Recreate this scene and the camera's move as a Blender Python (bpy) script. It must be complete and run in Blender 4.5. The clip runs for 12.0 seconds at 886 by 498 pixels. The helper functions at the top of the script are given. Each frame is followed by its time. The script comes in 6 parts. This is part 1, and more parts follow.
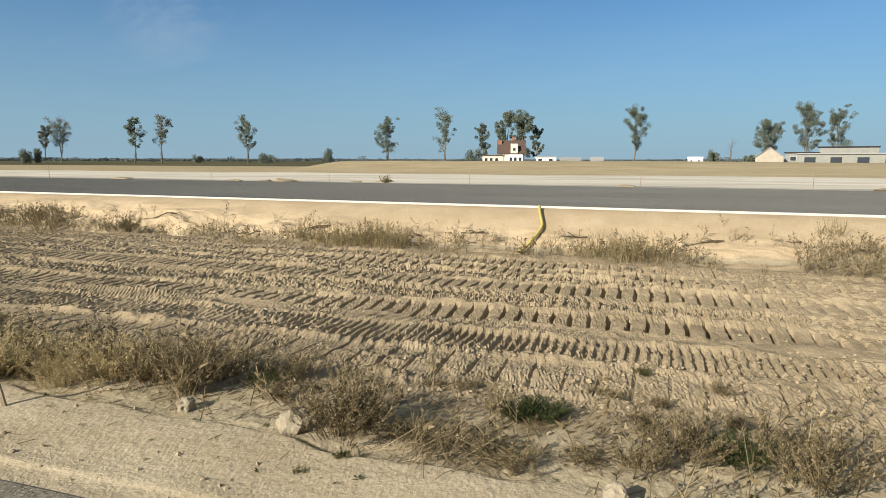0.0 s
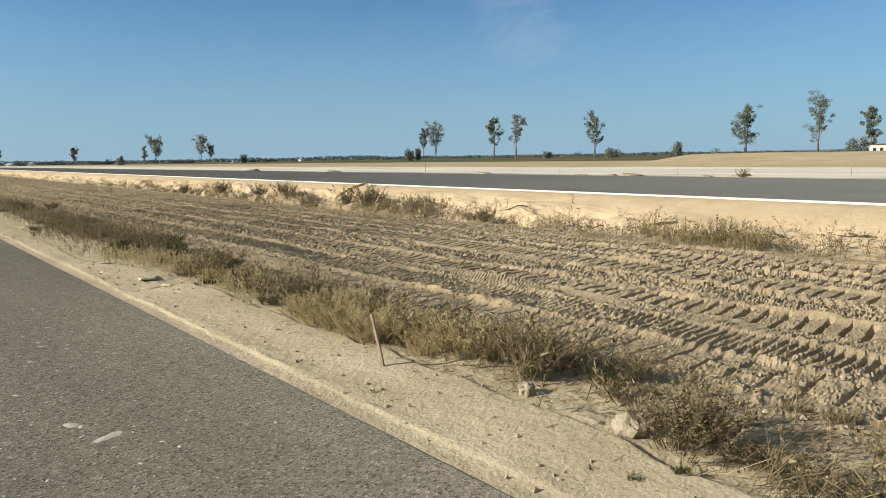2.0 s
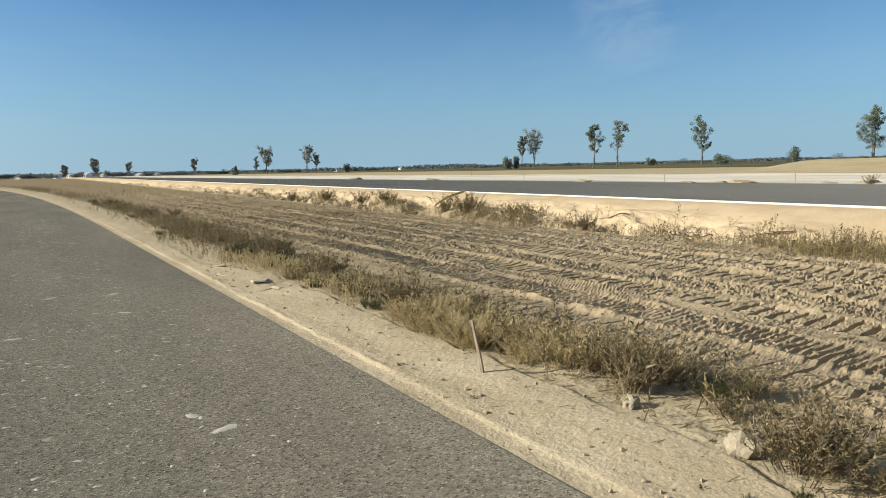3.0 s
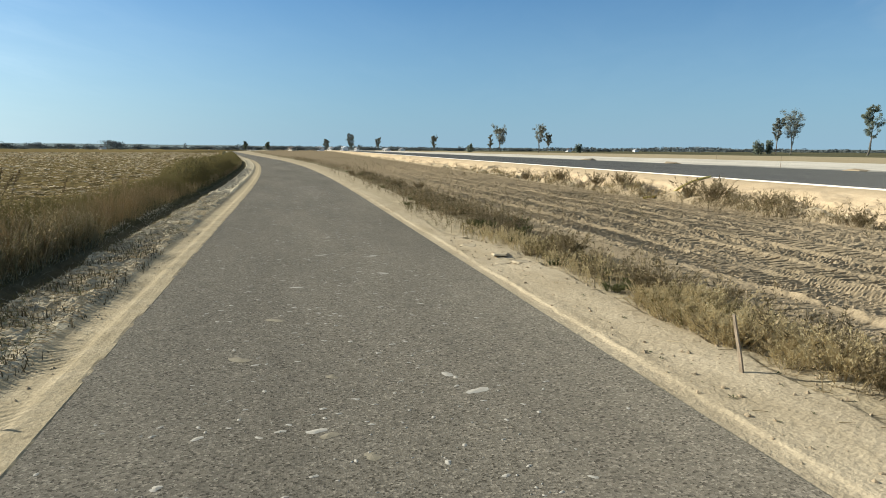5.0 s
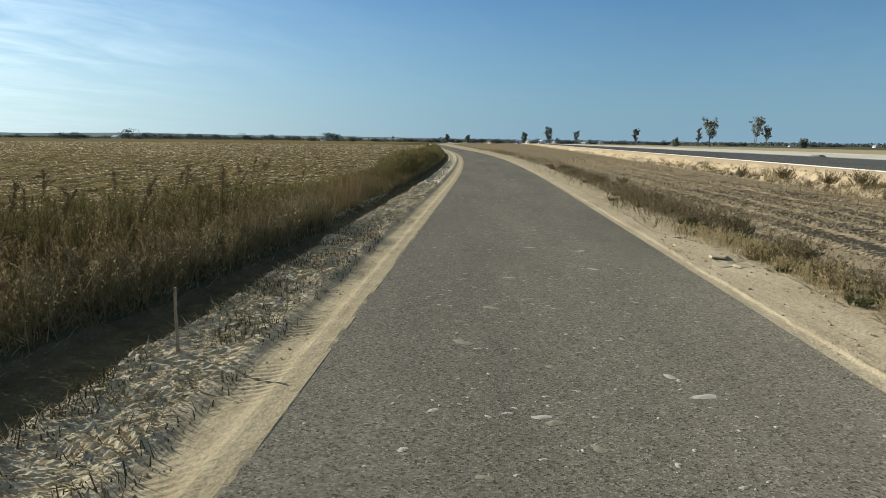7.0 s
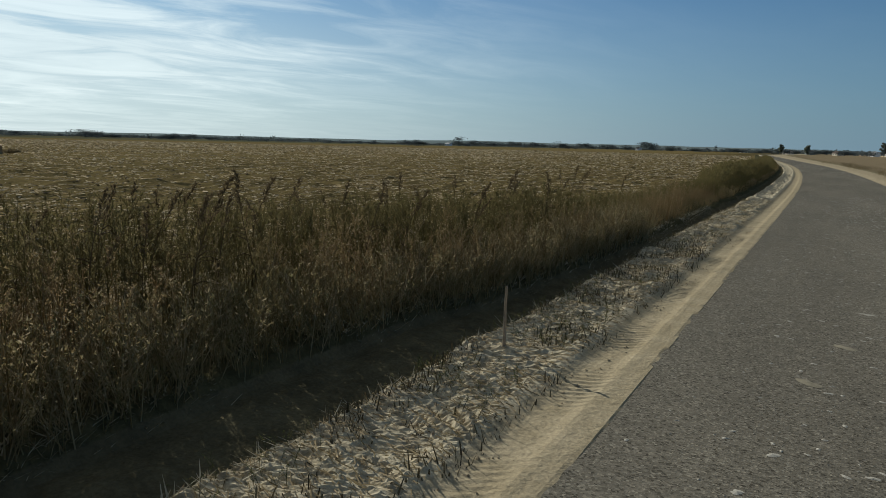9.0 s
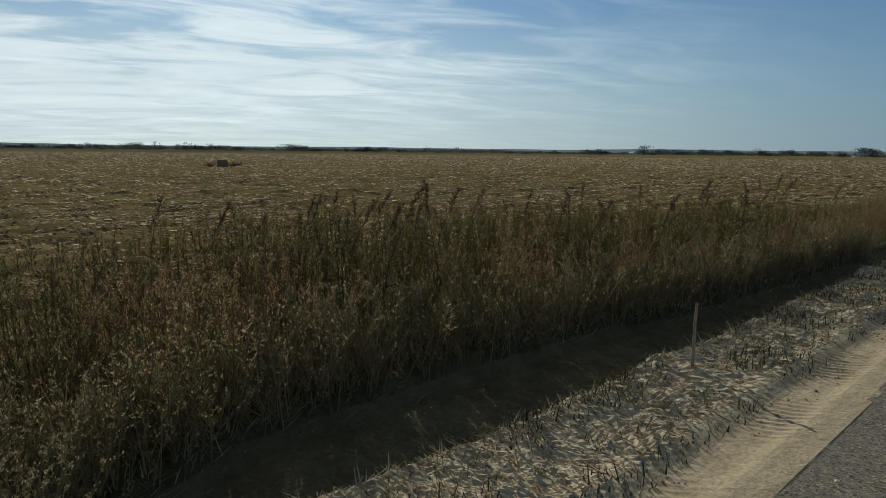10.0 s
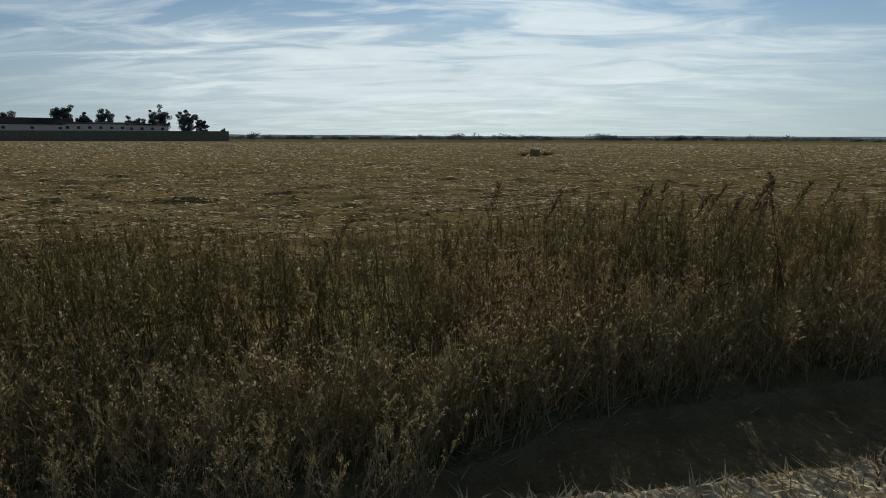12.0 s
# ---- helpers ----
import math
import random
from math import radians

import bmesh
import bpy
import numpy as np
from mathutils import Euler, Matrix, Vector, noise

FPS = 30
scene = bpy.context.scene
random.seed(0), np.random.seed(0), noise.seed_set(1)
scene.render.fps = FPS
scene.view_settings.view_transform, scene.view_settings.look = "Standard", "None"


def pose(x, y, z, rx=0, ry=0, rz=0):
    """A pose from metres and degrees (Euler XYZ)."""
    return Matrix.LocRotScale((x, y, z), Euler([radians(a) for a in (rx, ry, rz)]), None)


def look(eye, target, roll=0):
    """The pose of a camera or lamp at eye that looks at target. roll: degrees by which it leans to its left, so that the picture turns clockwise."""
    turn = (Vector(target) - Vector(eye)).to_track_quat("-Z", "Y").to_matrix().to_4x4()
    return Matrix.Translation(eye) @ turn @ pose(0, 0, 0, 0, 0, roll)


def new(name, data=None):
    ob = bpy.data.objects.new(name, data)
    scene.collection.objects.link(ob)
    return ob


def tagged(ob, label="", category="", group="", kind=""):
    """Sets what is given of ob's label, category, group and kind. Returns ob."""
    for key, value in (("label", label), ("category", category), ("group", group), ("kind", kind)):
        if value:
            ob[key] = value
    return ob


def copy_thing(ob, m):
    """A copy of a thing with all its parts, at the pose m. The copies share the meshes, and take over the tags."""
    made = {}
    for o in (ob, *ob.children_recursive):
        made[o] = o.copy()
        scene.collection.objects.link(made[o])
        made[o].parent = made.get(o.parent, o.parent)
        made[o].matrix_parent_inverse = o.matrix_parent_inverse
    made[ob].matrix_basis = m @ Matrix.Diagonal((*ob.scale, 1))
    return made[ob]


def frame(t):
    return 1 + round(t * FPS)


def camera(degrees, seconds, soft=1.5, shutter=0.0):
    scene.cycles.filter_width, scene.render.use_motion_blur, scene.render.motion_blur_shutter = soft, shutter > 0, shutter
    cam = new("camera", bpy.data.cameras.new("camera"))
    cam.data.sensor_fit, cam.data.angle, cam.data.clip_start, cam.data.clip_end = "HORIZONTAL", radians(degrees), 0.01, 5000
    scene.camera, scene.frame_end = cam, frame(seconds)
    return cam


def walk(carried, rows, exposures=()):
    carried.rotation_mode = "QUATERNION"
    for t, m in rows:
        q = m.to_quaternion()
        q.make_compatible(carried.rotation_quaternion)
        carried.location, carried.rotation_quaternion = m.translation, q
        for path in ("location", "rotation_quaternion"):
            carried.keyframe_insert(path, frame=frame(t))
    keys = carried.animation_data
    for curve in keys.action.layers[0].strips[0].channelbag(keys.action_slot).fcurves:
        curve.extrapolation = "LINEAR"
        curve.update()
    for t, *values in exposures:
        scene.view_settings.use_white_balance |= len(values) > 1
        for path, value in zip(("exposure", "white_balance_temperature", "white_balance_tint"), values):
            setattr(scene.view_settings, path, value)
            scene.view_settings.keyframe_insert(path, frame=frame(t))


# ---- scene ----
cam = camera(68.3, 12.0, soft=0.6)
PATH = [
    (0, (0.012, -0.041, 1.56), (1.887, 0.602, 1.293), 0.1),
    (0.5, (0.05, -0.015, 1.563), (1.824, 0.871, 1.303), 0.5),
    (1, (0.082, 0.005, 1.558), (1.749, 1.08, 1.296), 0.2),
    (1.5, (0.088, 0.013, 1.559), (1.599, 1.299, 1.304), 0.0),
    (2, (0.083, 0.033, 1.552), (1.396, 1.516, 1.276), -0.9),
    (2.5, (0.075, 0.05, 1.549), (1.256, 1.643, 1.292), -1.6),
    (2.7, (0.066, 0.048, 1.546), (1.199, 1.678, 1.301), -1.6),
    (4.3, (-0.028, 0.086, 1.534), (0.818, 1.876, 1.249), 0.8),
    (4.5, (-0.057, 0.104, 1.531), (0.697, 1.933, 1.239), 1.0),
    (5, (-0.147, 0.128, 1.526), (0.308, 2.052, 1.226), 0.3),
    (5.5, (-0.21, 0.115, 1.536), (0.072, 2.07, 1.222), 0.6),
    (6, (-0.267, 0.086, 1.541), (-0.063, 2.052, 1.242), 1.1),
    (6.5, (-0.334, 0.067, 1.539), (-0.292, 2.041, 1.219), 0.8),
    (7, (-0.385, 0.043, 1.54), (-0.509, 2.012, 1.215), 0.7),
    (7.5, (-0.422, 0.039, 1.537), (-0.796, 1.976, 1.207), 0.9),
    (7.7, (-0.422, 0.04, 1.54), (-0.9, 1.954, 1.21), 1.0),
    (9.3, (-0.571, 0.02, 1.537), (-1.695, 1.644, 1.223), 1.2),
    (9.5, (-0.571, 0.011, 1.538), (-1.789, 1.566, 1.226), 1.0),
    (10, (-0.561, -0.021, 1.54), (-1.982, 1.355, 1.245), 0.6),
    (10.5, (-0.55, -0.046, 1.543), (-2.107, 1.172, 1.238), 0.6),
    (11, (-0.569, -0.092, 1.542), (-2.263, 0.931, 1.247), 0.4),
    (11.5, (-0.589, -0.162, 1.543), (-2.395, 0.639, 1.233), 0.4),
    (12, (-0.627, -0.214, 1.538), (-2.505, 0.388, 1.206), 0.2),
]
walk(cam, [(t, look(eye, target, roll)) for t, eye, target, roll in PATH],
     [(0.0, 0.54, 6450, 10), (2.5, 0.66, 6350, 9), (4.5, 0.68, 6250, 7), (6.5, 0.52, 6100, 6), (7.7, 0.12, 6080, 5), (9.3, -0.30, 6100, 6), (12.0, -0.42, 6200, 9)])


# ---------------------------------------------------------------- light
SUN_AZ, SUN_EL = -62.0, 24.5          # bearing from +y (clockwise) and height of the sun, degrees
SUN_DIR = Vector((math.sin(radians(SUN_AZ)) * math.cos(radians(SUN_EL)),
                  math.cos(radians(SUN_AZ)) * math.cos(radians(SUN_EL)), math.sin(radians(SUN_EL))))


def node(nt, kind, **inputs):
    """A node with its inputs set by name or number; a socket as a value is linked."""
    n = nt.nodes.new(kind)
    for key, value in inputs.items():
        key = key.replace("_", " ") if not key[1:].isdigit() else int(key[1:])
        sock = n.inputs[key]
        if isinstance(value, bpy.types.NodeSocket):
            nt.links.new(value, sock)
        else:
            sock.default_value = value
    return n


def ramp(nt, fac, stops):
    r = nt.nodes.new("ShaderNodeValToRGB")
    nt.links.new(fac, r.inputs[0])
    els = r.color_ramp.elements
    while len(els) < len(stops):
        els.new(0.5)
    for e, (p, c) in zip(els, stops):
        e.position = p
        e.color = (c, c, c, 1) if isinstance(c, (int, float)) else (*c, 1)
    return r.outputs[0]


def mix(nt, fac, a, b, how="MIX"):
    m = nt.nodes.new("ShaderNodeMix")
    m.data_type, m.blend_type = "RGBA", how
    for k, v in ((0, fac), (6, a), (7, b)):
        if isinstance(v, bpy.types.NodeSocket):
            nt.links.new(v, m.inputs[k])
        else:
            m.inputs[k].default_value = v if k == 0 else (*v, 1)
    return m.outputs[2]


def calc(nt, op, a, b=0.0, c=0.0):
    n = nt.nodes.new("ShaderNodeMath")
    n.operation = op
    for k, v in enumerate((a, b, c)):
        if isinstance(v, bpy.types.NodeSocket):
            nt.links.new(v, n.inputs[k])
        else:
            n.inputs[k].default_value = v
    return n.outputs[0]


world = bpy.data.worlds.new("sky")
scene.world = world
world.use_nodes = True
wt = world.node_tree
wt.nodes.clear()
sky = node(wt, "ShaderNodeTexSky")
sky.sky_type, sky.sun_disc = "NISHITA", False
sky.sun_elevation, sky.sun_rotation = radians(SUN_EL), radians(SUN_AZ)
sky.altitude, sky.air_density, sky.dust_density, sky.ozone_density = 100.0, 1.0, 0.3, 4.0
where = node(wt, "ShaderNodeTexCoord").outputs["Generated"]
sep = node(wt, "ShaderNodeSeparateXYZ", Vector=where)
up = calc(wt, "ADD", calc(wt, "MAXIMUM", sep.outputs[2], 0.0), 0.10)
flat = node(wt, "ShaderNodeCombineXYZ", X=calc(wt, "DIVIDE", sep.outputs[0], up), Y=calc(wt, "DIVIDE", sep.outputs[1], up))
turned = node(wt, "ShaderNodeMapping", Vector=flat.outputs[0], Rotation=(0, 0, radians(-66)))
turned = node(wt, "ShaderNodeMapping", Vector=turned.outputs[0], Scale=(0.55, 1.15, 1.0))
c1 = node(wt, "ShaderNodeTexNoise", Vector=turned.outputs[0], Scale=1.9, Detail=9.0, Roughness=0.6, Distortion=0.8).outputs[0]
c2 = node(wt, "ShaderNodeTexNoise", Vector=turned.outputs[0], Scale=0.28, Detail=3.0, Roughness=0.5).outputs[0]
toward = node(wt, "ShaderNodeVectorMath")
toward.operation = "DOT_PRODUCT"
wt.links.new(where, toward.inputs[0])
toward.inputs[1].default_value = SUN_DIR
deck = node(wt, "ShaderNodeVectorMath")
deck.operation = "DOT_PRODUCT"
wt.links.new(where, deck.inputs[0])
deck.inputs[1].default_value = Vector((-0.93, 0.28, 0.22)).normalized()
thick = calc(wt, "POWER", ramp(wt, deck.outputs["Value"], [(0.22, 0.0), (0.98, 1.0)]), 5.0)
wisps = calc(wt, "MULTIPLY", ramp(wt, calc(wt, "ADD", calc(wt, "MULTIPLY", c1, 0.7), calc(wt, "MULTIPLY", c2, 0.4)), [(0.48, 0.0), (0.69, 1.0)]),
             calc(wt, "MULTIPLY_ADD", thick, 0.95, 0.008))
wisps = calc(wt, "MULTIPLY", wisps, ramp(wt, sep.outputs[2], [(0.03, 0.15), (0.11, 1.0)]))
veil = calc(wt, "MULTIPLY", thick, ramp(wt, sep.outputs[2], [(0.08, 0.72), (0.125, 0.36), (0.19, 0.08)]))
cover = calc(wt, "MINIMUM", calc(wt, "MULTIPLY", calc(wt, "ADD", wisps, veil), ramp(wt, sep.outputs[2], [(0.0, 0.75), (0.12, 1.0)])), 0.74)
haze = ramp(wt, sep.outputs[2], [(0.0, 0.92), (0.10, 0.56), (0.28, 0.0)])
clear = mix(wt, 1.0, sky.outputs[0], (0.60, 1.0, 1.24), "MULTIPLY")
glow = calc(wt, "POWER", ramp(wt, toward.outputs["Value"], [(0.15, 0.0), (0.98, 1.0)]), 2.5)
pale = mix(wt, glow, (3.75, 5.6, 7.1), (12.6, 14.3, 14.0))
clear = mix(wt, haze, clear, pale)
wisp = node(wt, "ShaderNodeVectorMath")
wisp.operation = "DOT_PRODUCT"
wt.links.new(where, wisp.inputs[0])
wisp.inputs[1].default_value = Vector((0.737, 0.643, 0.212)).normalized()
small = calc(wt, "MULTIPLY", ramp(wt, wisp.outputs["Value"], [(0.9975, 0.0), (0.9997, 1.0)]), ramp(wt, c1, [(0.42, 0.0), (0.62, 0.25)]))
clear = mix(wt, small, clear, (6.5, 7.4, 8.0))
high = ramp(wt, sep.outputs[2], [(0.40, 0.0), (0.62, 0.65)])
clear = mix(wt, high, clear, (3.9, 4.1, 3.9))
white = mix(wt, ramp(wt, c1, [(0.35, 0.0), (0.7, 1.0)]), (15.8, 17.2, 17.2), (21.5, 22.6, 21.8))
tone = mix(wt, cover, clear, white)
back = node(wt, "ShaderNodeBackground", Color=tone, Strength=0.055)
wt.links.new(back.outputs[0], node(wt, "ShaderNodeOutputWorld").inputs[0])

sun_data = bpy.data.lights.new("sun", "SUN")
sun_data.energy, sun_data.angle, sun_data.color = 5.0, radians(0.53), (1.0, 0.93, 0.82)
sun = new("sun", sun_data)
sun.matrix_world = look(SUN_DIR * 60, (0, 0, 0))

# ---------------------------------------------------------------- materials


def material(name, rough=0.9, spec=0.25):
    m = bpy.data.materials.new(name)
    m.use_nodes = True
    nt = m.node_tree
    b = nt.nodes["Principled BSDF"]
    b.inputs["Roughness"].default_value = rough
    b.inputs["Specular IOR Level"].default_value = spec
    return m, nt, b


def place(nt):
    return node(nt, "ShaderNodeNewGeometry").outputs["Position"]


def grain(nt, scale, detail=4.0, rough=0.6, vec=None, stretch=None):
    vec = vec or place(nt)
    if stretch:
        vec = node(nt, "ShaderNodeMapping", Vector=vec, Scale=stretch).outputs[0]
    return node(nt, "ShaderNodeTexNoise", Vector=vec, Scale=scale, Detail=detail, Roughness=rough).outputs[0]


def relief(nt, bsdf, height, strength, distance):
    bump = node(nt, "ShaderNodeBump", Height=height, Strength=strength, Distance=distance)
    nt.links.new(bump.outputs[0], bsdf.inputs["Normal"])


def attr(nt, name):
    n = nt.nodes.new("ShaderNodeAttribute")
    n.attribute_name = name
    return n.outputs["Fac"]


def ground_material():
    m, nt, b = material("ground_soil", 1.0, 0.0)
    fine, mid, big = grain(nt, 45.0, 5.0), grain(nt, 3.2, 4.0), grain(nt, 0.35, 3.0)
    sand = mix(nt, ramp(nt, mid, [(0.3, 0.0), (0.7, 1.0)]), (0.345, 0.282, 0.176), (0.44, 0.365, 0.24))
    dirt = mix(nt, ramp(nt, mid, [(0.3, 0.0), (0.75, 1.0)]), (0.25, 0.195, 0.118), (0.36, 0.284, 0.178))
    dirt = mix(nt, ramp(nt, big, [(0.40, 0.0), (0.65, 0.5)]), dirt, (0.39, 0.308, 0.195))
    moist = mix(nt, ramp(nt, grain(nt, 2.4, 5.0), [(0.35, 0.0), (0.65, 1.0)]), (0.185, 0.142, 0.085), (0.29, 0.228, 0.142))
    straw_n = grain(nt, 1.6, 6.0, 0.75, stretch=(1.8, 0.35, 1.0))
    straw = mix(nt, ramp(nt, straw_n, [(0.36, 0.0), (0.62, 1.0)]), (0.10, 0.072, 0.031), (0.225, 0.172, 0.076))
    straw = mix(nt, ramp(nt, grain(nt, 0.02, 3.0), [(0.35, 0.0), (0.7, 0.7)]), straw, (0.19, 0.148, 0.065))
    pale = mix(nt, ramp(nt, grain(nt, 0.5, 4.0, 0.6, stretch=(1.0, 0.15, 1.0)), [(0.35, 0.0), (0.65, 1.0)]), (0.50, 0.45, 0.355), (0.70, 0.64, 0.52))
    grass = mix(nt, ramp(nt, grain(nt, 0.7, 5.0, 0.7, stretch=(1.0, 0.3, 1.0)), [(0.3, 0.0), (0.7, 1.0)]), (0.33, 0.262, 0.15), (0.45, 0.372, 0.235))
    dark = mix(nt, ramp(nt, grain(nt, 0.01, 3.0), [(0.4, 0.0), (0.6, 1.0)]), (0.085, 0.085, 0.05), (0.14, 0.125, 0.07))
    gravel = mix(nt, ramp(nt, grain(nt, 0.8, 5.0, 0.65, stretch=(1.0, 0.2, 1.0)), [(0.35, 0.0), (0.65, 1.0)]), (0.27, 0.255, 0.21), (0.42, 0.39, 0.315))
    warm = mix(nt, ramp(nt, grain(nt, 1.3, 5.0), [(0.3, 0.0), (0.7, 1.0)]), (0.44, 0.335, 0.20), (0.55, 0.425, 0.27))
    litter = mix(nt, ramp(nt, grain(nt, 9.0, 5.0, 0.7), [(0.36, 0.0), (0.56, 1.0)]), (0.33, 0.274, 0.182), (0.52, 0.45, 0.315))
    crust = mix(nt, ramp(nt, grain(nt, 1.7, 5.0, 0.65, stretch=(1.0, 0.4, 1.0)), [(0.35, 0.0), (0.65, 1.0)]), (0.375, 0.304, 0.194), (0.475, 0.392, 0.262))
    c = sand
    # weed-grown ground, toned darker to hold the shade under the belt
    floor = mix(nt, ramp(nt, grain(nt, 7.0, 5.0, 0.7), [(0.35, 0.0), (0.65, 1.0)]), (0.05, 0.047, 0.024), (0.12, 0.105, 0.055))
    # furrow soil, its colour darkened for the weeds' shadow
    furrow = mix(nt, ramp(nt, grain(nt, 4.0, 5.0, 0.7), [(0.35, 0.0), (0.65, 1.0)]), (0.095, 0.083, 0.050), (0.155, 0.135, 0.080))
    for name, col in (("warm", warm), ("dirt", dirt), ("crust", crust), ("moist", moist), ("litter", litter), ("weedy_shade", floor), ("furrow", furrow), ("straw", straw), ("pale", pale), ("gravel", gravel), ("bank", grass), ("plough", dark)):
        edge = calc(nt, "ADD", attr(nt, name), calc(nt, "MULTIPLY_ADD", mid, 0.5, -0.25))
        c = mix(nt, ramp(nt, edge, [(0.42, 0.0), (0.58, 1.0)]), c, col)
    c = mix(nt, 1.0, c, ramp(nt, fine, [(0.25, 0.72), (0.75, 1.2)]), "MULTIPLY")
    nt.links.new(c, b.inputs["Base Color"])
    relief(nt, b, calc(nt, "ADD", fine, calc(nt, "MULTIPLY", grain(nt, 14.0, 5.0), 2.5)), 0.45, 0.012)
    return m


def asphalt_material(name, base, dust, dust_amount):
    """Bitumen with pale and dark stones showing in it, under a patchy film of dust."""
    m, nt, b = material(name, 0.95, 0.02)
    b.inputs["Diffuse Roughness"].default_value = 0.6
    agg = node(nt, "ShaderNodeTexVoronoi", Vector=place(nt), Scale=80.0)
    fine = grain(nt, 160.0, 3.0)
    spread = calc(nt, "ADD", calc(nt, "MULTIPLY", grain(nt, 0.55, 5.0, 0.65, stretch=(1.0, 0.22, 1.0)), 0.7),
                  calc(nt, "MULTIPLY", grain(nt, 6.0, 5.0, 0.7), 0.3))
    c = mix(nt, calc(nt, "MULTIPLY", ramp(nt, spread, [(0.38, 0.0), (0.66, 1.0)]), dust_amount), base, dust)
    pick = node(nt, "ShaderNodeSeparateXYZ", Vector=agg.outputs["Color"])
    c = mix(nt, 1.0, c, ramp(nt, pick.outputs[0], [(0.0, 0.38), (0.18, 0.78), (0.75, 1.1), (0.92, 1.35), (1.0, 1.75)]), "MULTIPLY")
    nt.links.new(c, b.inputs["Base Color"])
    relief(nt, b, calc(nt, "ADD", agg.outputs["Distance"], fine), 0.4, 0.006)
    return m


def plant_material(name, tones, patch=None, rough=0.75, through_light=0.25):
    """Leaves and stalks: a colour for each piece, shifted in patches, with some light through."""
    m, nt, b = material(name, rough, 0.05)
    isl = node(nt, "ShaderNodeNewGeometry").outputs["Random Per Island"]
    steps = [(i / max(1, len(tones) - 1), t) for i, t in enumerate(tones)]
    c = ramp(nt, isl, steps)
    if patch:
        c = mix(nt, ramp(nt, grain(nt, patch[0], 3.0), [(0.42, 0.0), (0.62, patch[2])]), c, patch[1])
    nt.links.new(c, b.inputs["Base Color"])
    if through_light:
        out = nt.nodes["Material Output"]
        t = node(nt, "ShaderNodeBsdfTranslucent", Color=c)
        s = node(nt, "ShaderNodeMixShader", i0=through_light, i1=b.outputs[0], i2=t.outputs[0])
        nt.links.new(s.outputs[0], out.inputs[0])
    return m


def plain_material(name, colour, rough=0.8, spec=0.3, scale=6.0, amount=0.25, bump=0.2, metal=0.0):
    m, nt, b = material(name, rough, spec)
    g = calc(nt, "ADD", calc(nt, "MULTIPLY", grain(nt, scale, 5.0), 0.6), calc(nt, "MULTIPLY", grain(nt, scale * 9, 4.0), 0.4))
    c = mix(nt, ramp(nt, g, [(0.3, 0.0), (0.7, 1.0)]), tuple(v * (1 - amount) for v in colour), tuple(min(0.9, v * (1 + amount)) for v in colour))
    nt.links.new(c, b.inputs["Base Color"])
    b.inputs["Metallic"].default_value = metal
    relief(nt, b, g, bump, 0.01)
    return m


M_GROUND = ground_material()
M_ASPHALT = asphalt_material("service_asphalt", (0.192, 0.168, 0.126), (0.305, 0.264, 0.193), 0.8)
M_HIGHWAY = asphalt_material("new_asphalt", (0.108, 0.106, 0.095), (0.185, 0.176, 0.152), 0.5)
M_WHITE = plain_material("white_edge_strip", (0.54, 0.51, 0.44), 0.8, 0.3, 3.0, 0.12)
M_CRUST = plain_material("dried_mud_crust", (0.42, 0.385, 0.315), 0.95, 0.1, 18.0, 0.2)
M_STAIN = plain_material("tan_mud_stain", (0.25, 0.218, 0.153), 0.95, 0.1, 25.0, 0.3)
M_STONE = plain_material("pale_limestone", (0.31, 0.262, 0.18), 0.95, 0.15, 9.0, 0.28, 0.5)
M_CLOD = plain_material("dry_earth_clod", (0.33, 0.26, 0.165), 0.97, 0.1, 12.0, 0.3, 0.6)
M_PLATE = plain_material("sand_crust", (0.42, 0.347, 0.23), 0.97, 0.05, 9.0, 0.22, 0.5)
M_WOOD = plain_material("weathered_wood", (0.30, 0.235, 0.16), 0.85, 0.2, 14.0, 0.35, 0.4)
M_YELLOW = plain_material("yellow_plastic", (0.56, 0.45, 0.11), 0.55, 0.4, 8.0, 0.18)
M_WEED = plant_material("tall_weed", [(0.225, 0.15, 0.07), (0.295, 0.203, 0.103), (0.215, 0.172, 0.078), (0.35, 0.257, 0.142), (0.25, 0.17, 0.082), (0.46, 0.365, 0.238)],
                        (0.55, (0.165, 0.148, 0.066), 0.7), 0.9, 0.52)
M_DARKGREEN = plant_material("dark_green_weed", [(0.045, 0.06, 0.022), (0.075, 0.09, 0.035), (0.10, 0.10, 0.045)], None, 0.75, 0.3)
M_OLIVE = plant_material("olive_weed", [(0.13, 0.107, 0.044), (0.182, 0.146, 0.06), (0.143, 0.13, 0.05), (0.235, 0.183, 0.088)], None, 0.9, 0.44)
M_PALE = plant_material("bleached_grass", [(0.45, 0.40, 0.29), (0.60, 0.55, 0.42), (0.32, 0.27, 0.17)], None, 0.7, 0.4)
M_STEM = plant_material("dead_stem", [(0.05, 0.042, 0.026), (0.10, 0.083, 0.048), (0.16, 0.13, 0.08), (0.07, 0.068, 0.034)], None, 0.85, 0.1)
M_GOLD = plant_material("golden_grass", [(0.48, 0.375, 0.185), (0.60, 0.485, 0.265), (0.36, 0.285, 0.135), (0.66, 0.56, 0.345), (0.20, 0.155, 0.07)], None, 0.75, 0.4)
M_UNDER = plant_material("belt_undergrowth", [(0.20, 0.172, 0.078), (0.30, 0.24, 0.125), (0.46, 0.37, 0.23), (0.21, 0.19, 0.085)], None, 0.9, 0.4)
